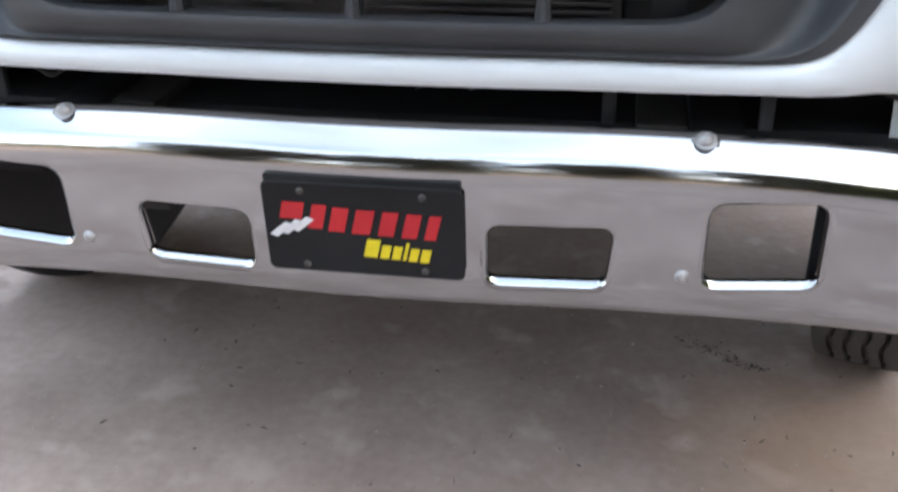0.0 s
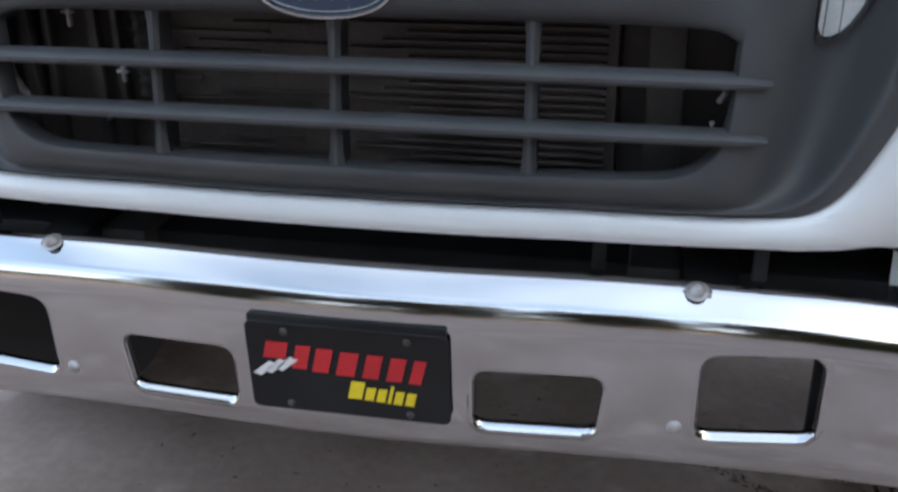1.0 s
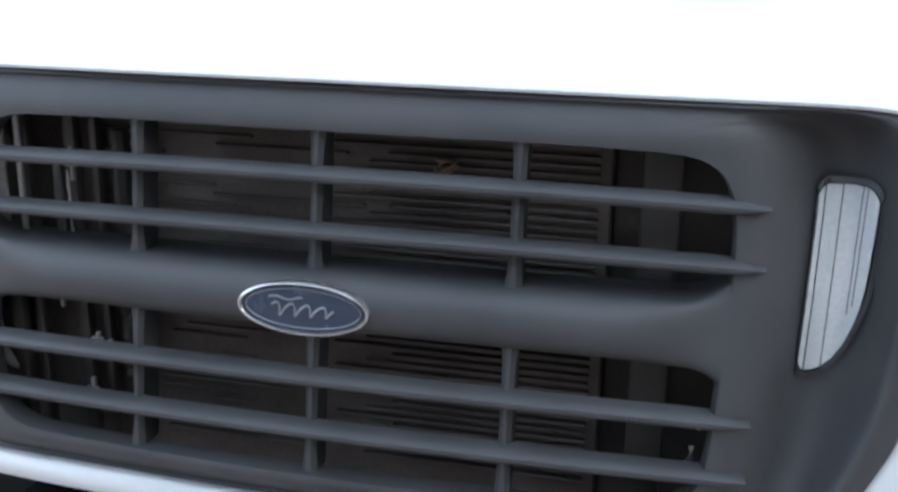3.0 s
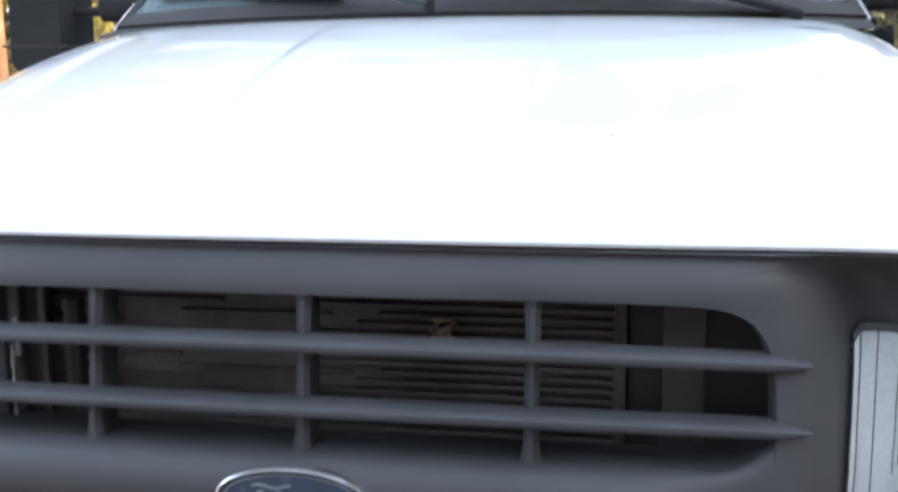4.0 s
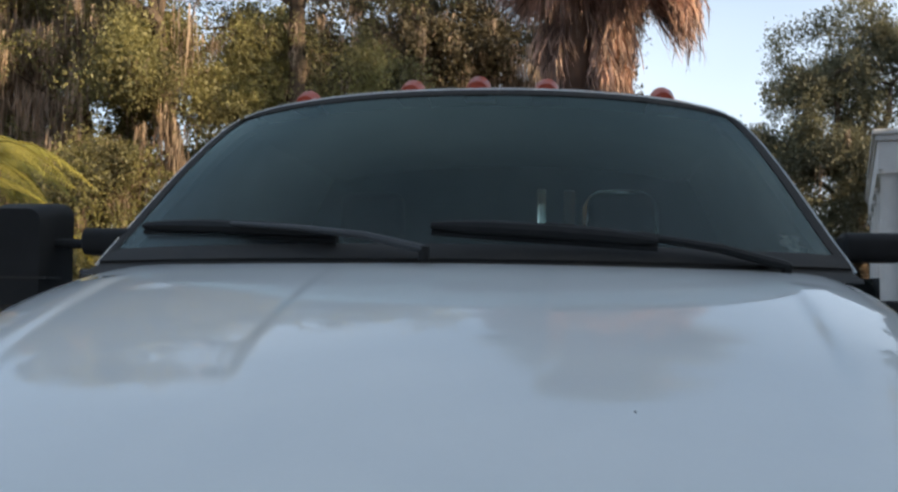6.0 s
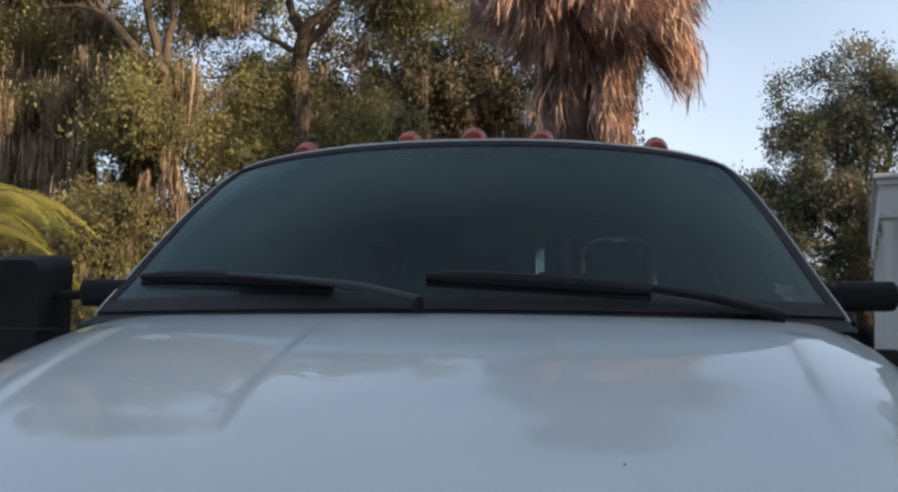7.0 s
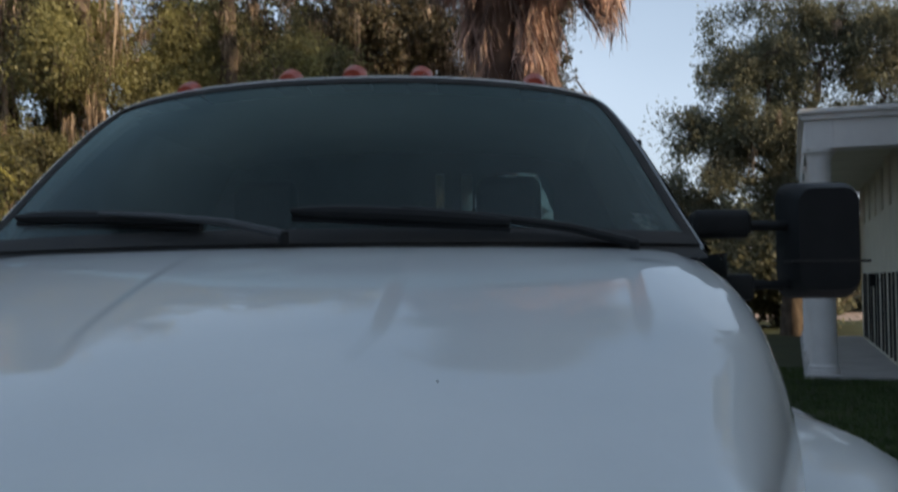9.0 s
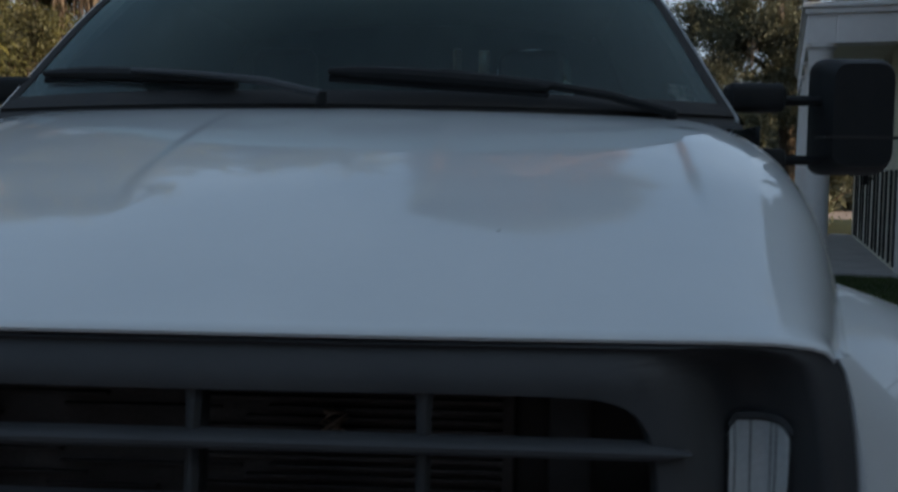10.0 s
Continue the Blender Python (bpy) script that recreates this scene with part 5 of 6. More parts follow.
L, H, D = 15.0, 5.35, 14.0


def wall_with_holes(b, y0, y1, z0, z1, holes, x0, x1):
    """A wall slab in x0..x1 pierced by rectangular holes (ya, yb, za, zb)."""
    ys = sorted({y0, y1, *[h[0] for h in holes], *[h[1] for h in holes]})
    zs = sorted({z0, z1, *[h[2] for h in holes], *[h[3] for h in holes]})
    for ya, yb in zip(ys, ys[1:]):
        for za, zb in zip(zs, zs[1:]):
            if not any(h[0] <= ya and yb <= h[1] and h[2] <= za and zb <= h[3] for h in holes):
                box(b, (x0, ya, za), (x1, yb, zb))


holes = []
for y in WINS:
    holes.append((y - 0.38, y + 0.38, 0.25, 2.28))
    holes.append((y - 0.38, y + 0.38, 3.98, 5.15))
wall_with_holes(b, 0, L, 0.0, H, holes, 0.0, 0.25)
bmesh.ops.remove_doubles(b, verts=b.verts, dist=0.001)
hpart("front_wall", b, STUCCO, label="cream stucco front wall")
b = bmesh.new()
box(b, (0.25, 0.0, 0.0), (D, 0.25, H))
hpart("side_wall", b, STUCCO)
b = bmesh.new()
box(b, (0.25, L - 0.25, 0.0), (D, L, H))
hpart("side_wall", b, STUCCO)
b = bmesh.new()
box(b, (D - 0.25, 0.25, 0.0), (D, L - 0.25, H))
hpart("back_wall", b, STUCCO)
b = bmesh.new()
box(b, (0.3, 0.3, 2.95), (D - 0.3, L - 0.3, 3.05))
hpart("inner_floor", b, PORCH)
for y in WINS:
    for za, zb in ((0.25, 2.28), (3.98, 5.15)):
        b = bmesh.new()
        t = 0.05
        for lo, hi in (((0.06, y - 0.38, za), (0.16, y - 0.38 + t, zb)), ((0.06, y + 0.38 - t, za), (0.16, y + 0.38, zb)), ((0.06, y - 0.33, zb - t), (0.16, y + 0.33, zb)), ((0.06, y - 0.33, za), (0.16, y + 0.33, za + t)), ((0.08, y - 0.33, (za + zb) / 2 - 0.02), (0.14, y + 0.33, (za + zb) / 2 + 0.02))):
            box(b, lo, hi, 0.006, seg=1)
        win = hpart("window", b, TRIM)
        b = bmesh.new()
        box(b, (0.105, y - 0.34, za + 0.03), (0.115, y + 0.34, zb - 0.03))
        hpart("pane", b, HOUSE_GLASS, win)
        for sg in (-1, 1) if za < 1 else ():
            b = bmesh.new()
            ya, yb = sorted((y + sg * 0.40, y + sg * 0.66))
            box(b, (-0.05, ya, za - 0.05), (-0.008, ya + 0.05, zb + 0.05), 0.004, seg=1)
            box(b, (-0.05, yb - 0.05, za - 0.05), (-0.008, yb, zb + 0.05), 0.004, seg=1)
            k = int((zb - za) / 0.09)
            for i in range(k + 1):
                z = za - 0.03 + (zb - za + 0.02) * i / k
                box(b, (-0.045, ya + 0.045, z), (-0.015, yb - 0.045, z + 0.05))
            hpart("shutter", b, SHUTTER, label="dark louvred shutter")
# portico: floor, columns, beam, ceiling
PX = -1.75
b = bmesh.new()
box(b, (PX - 0.35, -0.35, -0.05), (0.0, L + 0.3, 0.115), 0.02)
hpart("porch_slab", b, PORCH, label="grey porch slab")


def column(y):
    c = hpart("column", None or _column_mesh(), TRIM, label="round white portico column", smooth=True)
    c.location = (PX + 0.05, y, 0.115)
    return c


def _column_mesh():
    b = bmesh.new()
    prof = [(0.30, 0.0), (0.30, 0.10), (0.285, 0.12), (0.29, 0.17), (0.265, 0.20), (0.25, 0.24), (0.25, 1.6), (0.235, 3.2), (0.215, 4.62), (0.23, 4.66), (0.225, 4.70), (0.26, 4.78), (0.30, 4.82), (0.30, 4.90)]
    rows = [[(r * 1.14 * math.cos(2 * math.pi * k / 28), 1.14 * r * math.sin(2 * math.pi * k / 28), z) for r, z in prof] for k in range(28)]
    grid(b, rows, close_u=True)
    bmesh.ops.recalc_face_normals(b, faces=b.faces)
    return b


for y in (0.05, 3.6, 7.2, 10.8, 14.6):
    column(y)
b = bmesh.new()
box(b, (PX - 0.25, -0.25, 5.0), (PX + 0.35, L + 0.25, 5.62), 0.015)
hpart("beam", b, TRIM, label="white portico beam")
b = bmesh.new()
box(b, (PX + 0.35, -0.25, 5.0), (0.0, 0.35, 5.62), 0.015)
hpart("beam", b, TRIM)
b = bmesh.new()
box(b, (PX - 0.30, -0.33, 5.62), (0.1, L + 0.4, 5.74), 0.02)
box(b, (PX - 0.36, -0.40, 5.74), (0.1, L + 0.48, 5.86), 0.03)
hpart("cornice", b, TRIM, label="stepped white cornice")
b = bmesh.new()
box(b, (PX + 0.36, 0.36, 5.22), (-0.005, L, 5.28))
hpart("porch_ceiling", b, STUCCO)
b = bmesh.new()
box(b, (-0.06, -0.06, 0.116), (0.34, 0.02, 5.0), 0.01)
hpart("pilaster", b, TRIM, label="white corner pilaster")
# gable end with raking cornice
b = bmesh.new()
ridge = 9.2
q = [(0.0, H), (D, H), (D / 2, ridge)]
v = grid(b, [[(x, y, z) for x, z in q] for y in (0.02, 0.24)], close_v=True)
b.faces.new(v[0])
b.faces.new(v[1][::-1])
bmesh.ops.recalc_face_normals(b, faces=b.faces)
hpart("gable", b, STUCCO)
for sg in (0, 1):
    b = bmesh.new()
    ax = [(0.14, 5.95), (D / 2, ridge + 0.35)] if not sg else [(D + 0.75, H - 0.05), (D / 2, ridge + 0.35)]
    (xa, za), (xb, zb) = ax
    rows = [[(xa, y, za), (xb, y, zb), (xb, y, zb - 0.22), (xa, y, za - 0.22)] for y in (-0.55, L + 0.55)]
    v = grid(b, rows, close_v=True)
    b.faces.new(v[0])
    b.faces.new(v[1][::-1])
    bmesh.ops.recalc_face_normals(b, faces=b.faces)
    hpart("roof", b, ROOFING, label="grey shingle roof slope")
    b = bmesh.new()
    rows = [[(xa, y, za - 0.02), (xb, y, zb - 0.02), (xb, y, zb - 0.36), (xa, y, za - 0.36)] for y in (-0.62, -0.552)]
    v = grid(b, rows, close_v=True)
    b.faces.new(v[0])
    b.faces.new(v[1][::-1])
    bmesh.ops.recalc_face_normals(b, faces=b.faces)
    hpart("raking_cornice", b, TRIM)
# lantern by the front door
b = bmesh.new()
box(b, (-0.28, 6.72, 1.95), (-0.12, 6.88, 2.3), 0.02)
box(b, (-0.14, 6.78, 2.1), (0.0, 6.82, 2.14))
hpart("lantern", b, BLACK, label="black wall lantern")

# ---------- trees ----------


def noise3(p, s, o=0.0):
    return noise.noise((p[0] * s + o, p[1] * s + o * 1.7, p[2] * s - o))


def leaf_mesh(name, spots, size, rg, material, droop=0.7, long=1.9):
    """Many small leaf blades, four corners each, at the spots."""
    n = len(spots)
    P = np.array(spots, float)
    A = rg.normal(size=(n, 3))
    A[:, 2] -= droop
    A /= np.linalg.norm(A, axis=1)[:, None]
    B = np.cross(A, rg.normal(size=(n, 3)))
    B /= np.linalg.norm(B, axis=1)[:, None]
    s = np.reshape(size, (-1, 1)) * rg.uniform(0.6, 1.35, size=(n, 1))
    a, c = A * s * long * 0.5, B * s * 0.5
    V = np.stack([P - a, P + c - a * 0.1, P + a, P - c - a * 0.1], 1).reshape(-1, 3)
    F = np.arange(4 * n).reshape(n, 4)
    me = bpy.data.meshes.new(name)
    me.vertices.add(4 * n)
    me.vertices.foreach_set("co", V.astype(np.float32).ravel())
    me.loops.add(4 * n)
    me.loops.foreach_set("vertex_index", F.astype(np.int32).ravel())
    me.polygons.add(n)
    me.polygons.foreach_set("loop_start", np.arange(0, 4 * n, 4, dtype=np.int32))
    me.update()
    me.materials.append(material)
    return me


def clumps(centre, radii, count, per, spread, rg, gap=0.0, seed=0.0):
    """Leaf spots in drooping sprays that fill an uneven ellipsoid, with voids between the sprays."""
    out = []
    tries = 0
    while count > 0 and tries < 20000:
        tries += 1
        d = rg.normal(size=3)
        d /= np.linalg.norm(d)
        r = rg.uniform(0.1, 1.0) ** 0.5
        k = 1.0 + 0.75 * noise3(d, 1.9, seed) + (0.35 * rg.uniform() if rg.uniform() < 0.15 else 0)
        p = np.array(centre) + d * np.array(radii) * r * k
        if noise3(p, 0.8, seed + 3) < gap:
            continue
        count -= 1
        sp = spread * rg.uniform(0.45, 1.35)
        lean = rg.normal(size=2) * 0.5
        m = int(per * (sp / spread) ** 1.5)
        q = np.clip(rg.normal(size=(m, 3)), -1.7, 1.7) * (sp * 0.52)
        arm = rg.normal(size=3) * np.array([1.0, 1.0, 0.45])
        q += np.clip(rg.normal(size=(m, 1)), -1.9, 1.9) * arm / np.linalg.norm(arm) * sp * 1.15
        hang = np.minimum(np.abs(rg.normal(size=m)), 2.2) * sp * 1.15
        q[:, 2] -= hang
        q[:, 0] += hang * lean[0]
        q[:, 1] += hang * lean[1]
        out.append(p + q)
    return np.concatenate(out) if out else np.zeros((0, 3))


def moss_mesh(name, tops, rg, lmin, lmax, width, material):
    """Hanging beards: bundles of thin ragged strands, wide at the top and thinning out below."""
    V, F = [], []
    for t in tops:
        size = rg.uniform(0.5, 1.3)
        for _ in range(rg.integers(14, 30)):
            off = rg.normal(size=3) * np.array([0.14, 0.14, 0.10]) * size
            x, y, z = t + off
            ln = rg.uniform(lmin, lmax) * size * max(0.2, 1 - 2.2 * math.hypot(off[0], off[1]))
            w = width * rg.uniform(0.4, 1.5)
            a = rg.uniform(0, 3.14)
            dx, dy = math.cos(a) * w, math.sin(a) * w
            k = len(V)
            ox = oy = 0.0
            for j in range(4):
                q = j / 3
                ww = (0.5 + 0.5 * math.sin(3.1 * q + 0.6)) * (1 - q) ** 0.4
                ox, oy = ox + rg.normal() * 0.022, oy + rg.normal() * 0.022
                V.append((x - dx * ww + ox, y - dy * ww + oy, z - ln * q))
                V.append((x + dx * ww + ox, y + dy * ww + oy, z - ln * q))
            for j in range(3):
                F.append((k + 2 * j, k + 2 * j + 1, k + 2 * j + 3, k + 2 * j + 2))
    me = bpy.data.meshes.new(name)
    me.from_pydata(V, [], F)
    me.materials.append(material)
    return me


def crooked(a, b_, rg, n=7, sway=0.25):
    a, b_ = Vector(a), Vector(b_)
    ln = (b_ - a).length
    o = Vector((0, 0, 0))
    out = [a]
    for i in range(1, n):
        o = o * 0.6 + Vector(rg.normal(size=3)) * sway * ln / n
        out.append(a.lerp(b_, i / (n - 1)) + (o if i < n - 1 else o * 0.3))
    return out


def oak(name, base, trunk_top, limbs, crowns, label, seed, leaf=0.056, per=300, spread=0.30, material=None, moss=40, curtains=(), bare=False, trunk_r=0.42, moss_len=(0.6, 1.7), gap=0.15, group="trees round the drive", high=99.0, fine=1.0, voids=()):
    """Live oak: tapered trunk, crooked limbs, tufts of leaves, hanging moss; above high the leaves are fewer and larger."""
    rg = np.random.default_rng(seed)
    t = thing(name, label, "tree", group=group)
    t.location = base
    B = Vector(base)
    bm = bmesh.new()
    top = Vector(trunk_top) - B
    path = crooked((0, 0, -0.2), top, rg, 8, 0.10)
    tube(bm, path, [trunk_r * (1.35 if i == 0 else 1.0 - 0.45 * i / 7) for i in range(8)], 12)
    tr = part("trunk", bm, BARK, t)
    tips, bones = [], []
    for start, end, r in limbs:
        bm = bmesh.new()
        s = path[min(7, int(start * 7))]
        e = Vector(end) - B
        lp = crooked(s, e, rg, 8, 0.28)
        bones += [np.array(q) for q in lp[2:]]
        tube(bm, lp, [max(0.015, r * (1 - 0.8 * i / 7)) for i in range(8)], 8)
        lb = part("limb", bm, BARK, t)
        for i in range(2, 8):
            for _ in range(2 if not bare else int(i > 4)):
                d = Vector(rg.normal(size=3))
                d.z = abs(d.z) * 0.6
                e2 = lp[i] + d.normalized() * rg.uniform(0.8, 2.0)
                bm = bmesh.new()
                bp = crooked(lp[i], e2, rg, 5, 0.4)
                tube(bm, bp, [max(0.008, r * 0.35 * (1 - 0.8 * j / 4)) for j in range(5)], 5, caps=False)
                part("branch", bm, BARK, lb)
                tips.append(np.array(bp[-1]))
    spots = []
    for c, rad, cnt in crowns:
        up = c[2] > high
        spots.append(clumps(np.array(c) - np.array(base), rad, int(cnt * 1.35) if up else cnt, per, spread, rg, gap - 0.4 if up else gap, seed * 0.37))
    for q in tips:
        spots.append(q + np.clip(rg.normal(size=(per // 2, 3)), -1.6, 1.6) * spread * 0.7)
    P = np.concatenate(spots)
    for vx, vz, vr in voids:
        d2 = ((P[:, 0] + base[0] - vx) ** 2 + (P[:, 2] + base[2] - vz) ** 2) / vr ** 2
        P = P[d2 * rg.uniform(0.75, 1.4, size=len(P)) > 1.0]
    top_part = P[:, 2] + base[2] > high
    hi, lo = P[top_part][::4], P[~top_part]
    if fine < 1.0:
        lo = np.concatenate([lo, lo[rg.uniform(size=len(lo)) < 0.75] + np.array([0.0, 0.0, 0.02])])
        lo = lo + rg.normal(size=lo.shape) * 0.05
    P = np.concatenate([lo, hi])
    ob = new("crown", leaf_mesh("crown", P, np.concatenate([np.full(len(lo), leaf * fine), np.full(len(hi), leaf * 2.0)]), rg, material or OAK_LEAF))
    ob.parent = t
    ob["kind"] = "stuff"
    if moss:
        pick = list(P[rg.integers(0, len(P), moss)])
        pick += [q + rg.normal(size=3) * 0.12 for q in bones for _ in range(0 if bare else 2)]
        for c, rad, cnt in curtains:
            pick += [np.array(c) - np.array(base) + rg.normal(size=3) * np.array(rad) * 0.6 for _ in range(cnt)]
        pick = [q for q in pick if all((q[0] + base[0] - vx) ** 2 + (q[2] + base[2] - 0.5 - vz) ** 2 > (vr + 0.25) ** 2 for vx, vz, vr in voids)]
        ob = new("moss", moss_mesh("moss", pick, rg, moss_len[0], moss_len[1], 0.017, MOSS))
        ob.parent = t
        ob["kind"] = "stuff"
        ob["label"] = "grey-brown hanging moss"
    return t


G = ground_z(0, 30)
oak("oak_tree", (-5.6, 20, G), (-5.68, 20, 8.05), [(1, (-4.6, 19.9, 9.6), 0.21), (1, (-6.15, 20.1, 10.0), 0.19), (1, (-7.0, 20.1, 8.75), 0.085), (0.9, (-8.7, 20.4, 8.0), 0.05), (0.98, (-4.9, 20.3, 11.5), 0.13), (0.6, (-4.6, 20.6, 6.6), 0.06)],
    [((-7.7, 19.9, 9.4), (1.3, 0.9, 0.55), 46), ((-6.5, 20.3, 9.7), (1.0, 0.6, 0.35), 16), ((-4.7, 20.6, 9.8), (0.8, 0.6, 0.4), 12), ((-2.9, 20.4, 9.6), (0.9, 0.7, 0.5), 18), ((-3.7, 20.3, 9.3), (0.7, 0.8, 0.8), 26), ((-6.6, 20.8, 7.1), (1.15, 0.9, 0.75), 40), ((-8.3, 20.4, 8.0), (0.8, 0.5, 0.5), 16), ((-7.4, 20.6, 7.9), (0.5, 0.4, 0.4), 7), ((-7.1, 19.3, 5.8), (1.0, 0.9, 0.9), 26), ((-4.3, 20.8, 6.8), (1.3, 1.0, 1.0), 40), ((-5.6, 21.2, 14.0), (3.6, 2.4, 1.3), 80), ((-8.0, 20.5, 12.4), (1.6, 2.0, 1.3), 34), ((-2.2, 20.6, 10.9), (1.4, 1.4, 0.8), 24)],
    "tall live oak with forked trunk and hanging moss", 11, trunk_r=0.30, moss=80, bare=True, high=10.6, fine=0.7, moss_len=(0.3, 0.9), curtains=(((-3.9, 20.2, 9.1), (0.6, 0.4, 0.3), 26), ((-7.2, 19.2, 5.6), (0.6, 0.5, 0.6), 9), ((-7.4, 19.9, 9.0), (0.8, 0.5, 0.2), 26)))
oak("oak_tree", (-10.0, 19, G), (-10.05, 19, 9.6), [(0.9, (-11.4, 18.6, 10.8), 0.14), (0.7, (-11.6, 18.6, 7.6), 0.11), (0.72, (-9.6, 18.7, 7.0), 0.10), (0.6, (-10.9, 18.4, 6.3), 0.08)],
    [((-10.9, 19.0, 12.6), (3.6, 2.6, 2.2), 200), ((-11.6, 19.2, 14.0), (2.6, 2.6, 1.8), 140), ((-15.0, 19.0, 12.4), (2.6, 2.4, 2.4), 110), ((-12.8, 19.4, 11.0), (3.2, 1.6, 1.6), 110), ((-12.6, 18.5, 6.4), (1.6, 1.6, 2.4), 66), ((-10.05, 18.8, 8.3), (0.3, 0.3, 1.4), 18), ((-11.2, 18.7, 8.6), (0.6, 0.6, 0.6), 12), ((-8.2, 18.5, 6.5), (1.15, 1.0, 1.15), 40), ((-10.4, 18.6, 3.7), (1.6, 1.4, 1.5), 60), ((-8.8, 18.6, 3.9), (0.8, 0.8, 1.0), 24), ((-9.4, 20.4, 6.2), (1.2, 0.8, 1.5), 34)],
    "big live oak hung with brown moss", 12, trunk_r=0.25, moss=520, gap=0.08, high=10.4, fine=0.7, voids=((-8.55, 5.25, 0.5), (-9.15, 4.7, 0.3)), moss_len=(0.4, 1.6), curtains=(((-10.3, 18.2, 5.6), (1.5, 0.4, 0.9), 46), ((-8.9, 18.0, 4.2), (0.9, 0.4, 0.6), 20), ((-10.5, 18.6, 7.0), (0.9, 0.5, 0.7), 34), ((-11.2, 18.6, 6.2), (0.6, 0.5, 0.8), 20), ((-7.8, 18.3, 5.2), (0.5, 0.4, 0.5), 12), ((-9.6, 18.5, 4.4), (1.2, 0.5, 0.6), 14), ((-9.9, 18.7, 8.4), (0.3, 0.3, 0.8), 10)))
oak("oak_tree", (-6.9, 20.6, G), (-7.75, 17.6, 6.95), [(1, (-9.35, 17.5, 8.6), 0.17), (1, (-8.45, 17.5, 9.9), 0.12), (1, (-7.45, 17.5, 9.7), 0.10), (0.85, (-7.0, 17.7, 7.5), 0.04)],
    [((-8.9, 17.8, 10.8), (1.4, 1.3, 0.9), 30), ((-7.2, 17.9, 9.2), (0.6, 0.6, 0.5), 14), ((-7.9, 17.6, 6.2), (1.0, 0.7, 0.9), 42), ((-8.5, 17.4, 4.6), (0.5, 0.5, 0.6), 16)],
    "leaning live oak with bare lit limbs", 17, trunk_r=0.25, moss=14, bare=True, moss_len=(0.3, 0.8), high=10.6, fine=0.7, voids=((-8.2, 5.0, 0.4),))
oak("oak_tree", (-15.0, 22, G), (-15.0, 22, 6.0), [(1, (-13.0, 21, 9.6), 0.22), (1, (-17, 22, 9.8), 0.22), (0.8, (-12.6, 21.5, 6.8), 0.16)],
    [((-15.0, 22, 9.4), (3.6, 3.0, 4.0), 170), ((-13.8, 21, 4.2), (2.6, 2.0, 2.6), 90)], "broad live oak with moss at the drive's edge", 13, trunk_r=0.5, moss=160, leaf=0.08, per=250, voids=((-10.2, 5.7, 1.0),))
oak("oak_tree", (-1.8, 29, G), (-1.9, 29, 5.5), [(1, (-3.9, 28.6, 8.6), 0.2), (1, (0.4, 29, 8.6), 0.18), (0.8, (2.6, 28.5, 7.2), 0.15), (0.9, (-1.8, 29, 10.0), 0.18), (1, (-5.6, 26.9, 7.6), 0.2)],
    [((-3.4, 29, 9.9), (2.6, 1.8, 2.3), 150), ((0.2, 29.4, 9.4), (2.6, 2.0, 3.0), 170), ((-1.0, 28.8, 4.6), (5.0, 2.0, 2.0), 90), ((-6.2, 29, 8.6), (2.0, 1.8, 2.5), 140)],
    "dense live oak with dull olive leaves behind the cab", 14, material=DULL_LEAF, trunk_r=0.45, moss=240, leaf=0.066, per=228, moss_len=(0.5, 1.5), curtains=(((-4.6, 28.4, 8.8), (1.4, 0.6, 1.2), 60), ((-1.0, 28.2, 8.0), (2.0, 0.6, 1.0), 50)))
oak("oak_tree", (-7.5, 30, G), (-7.6, 30, 6.0), [(1, (-9.6, 29.5, 9), 0.2), (1, (-5.6, 30, 9.6), 0.2), (0.8, (-10.6, 29.6, 7.0), 0.15)],
    [((-8.8, 30, 8.8), (3.0, 2.0, 3.0), 170), ((-11.4, 30, 5.2), (2.2, 2.0, 2.0), 70), ((-15.0, 30, 8.0), (1.8, 2.0, 5.0), 80), ((-11.0, 30, 2.6), (5.0, 2.0, 1.8), 110)], "tall live oak in the row behind", 15, trunk_r=0.36, moss=220, leaf=0.069, per=256, gap=0.2, voids=((-13.5, 7.1, 1.3), (-10.8, 10.9, 1.3), (-12.2, 8.4, 0.5)))
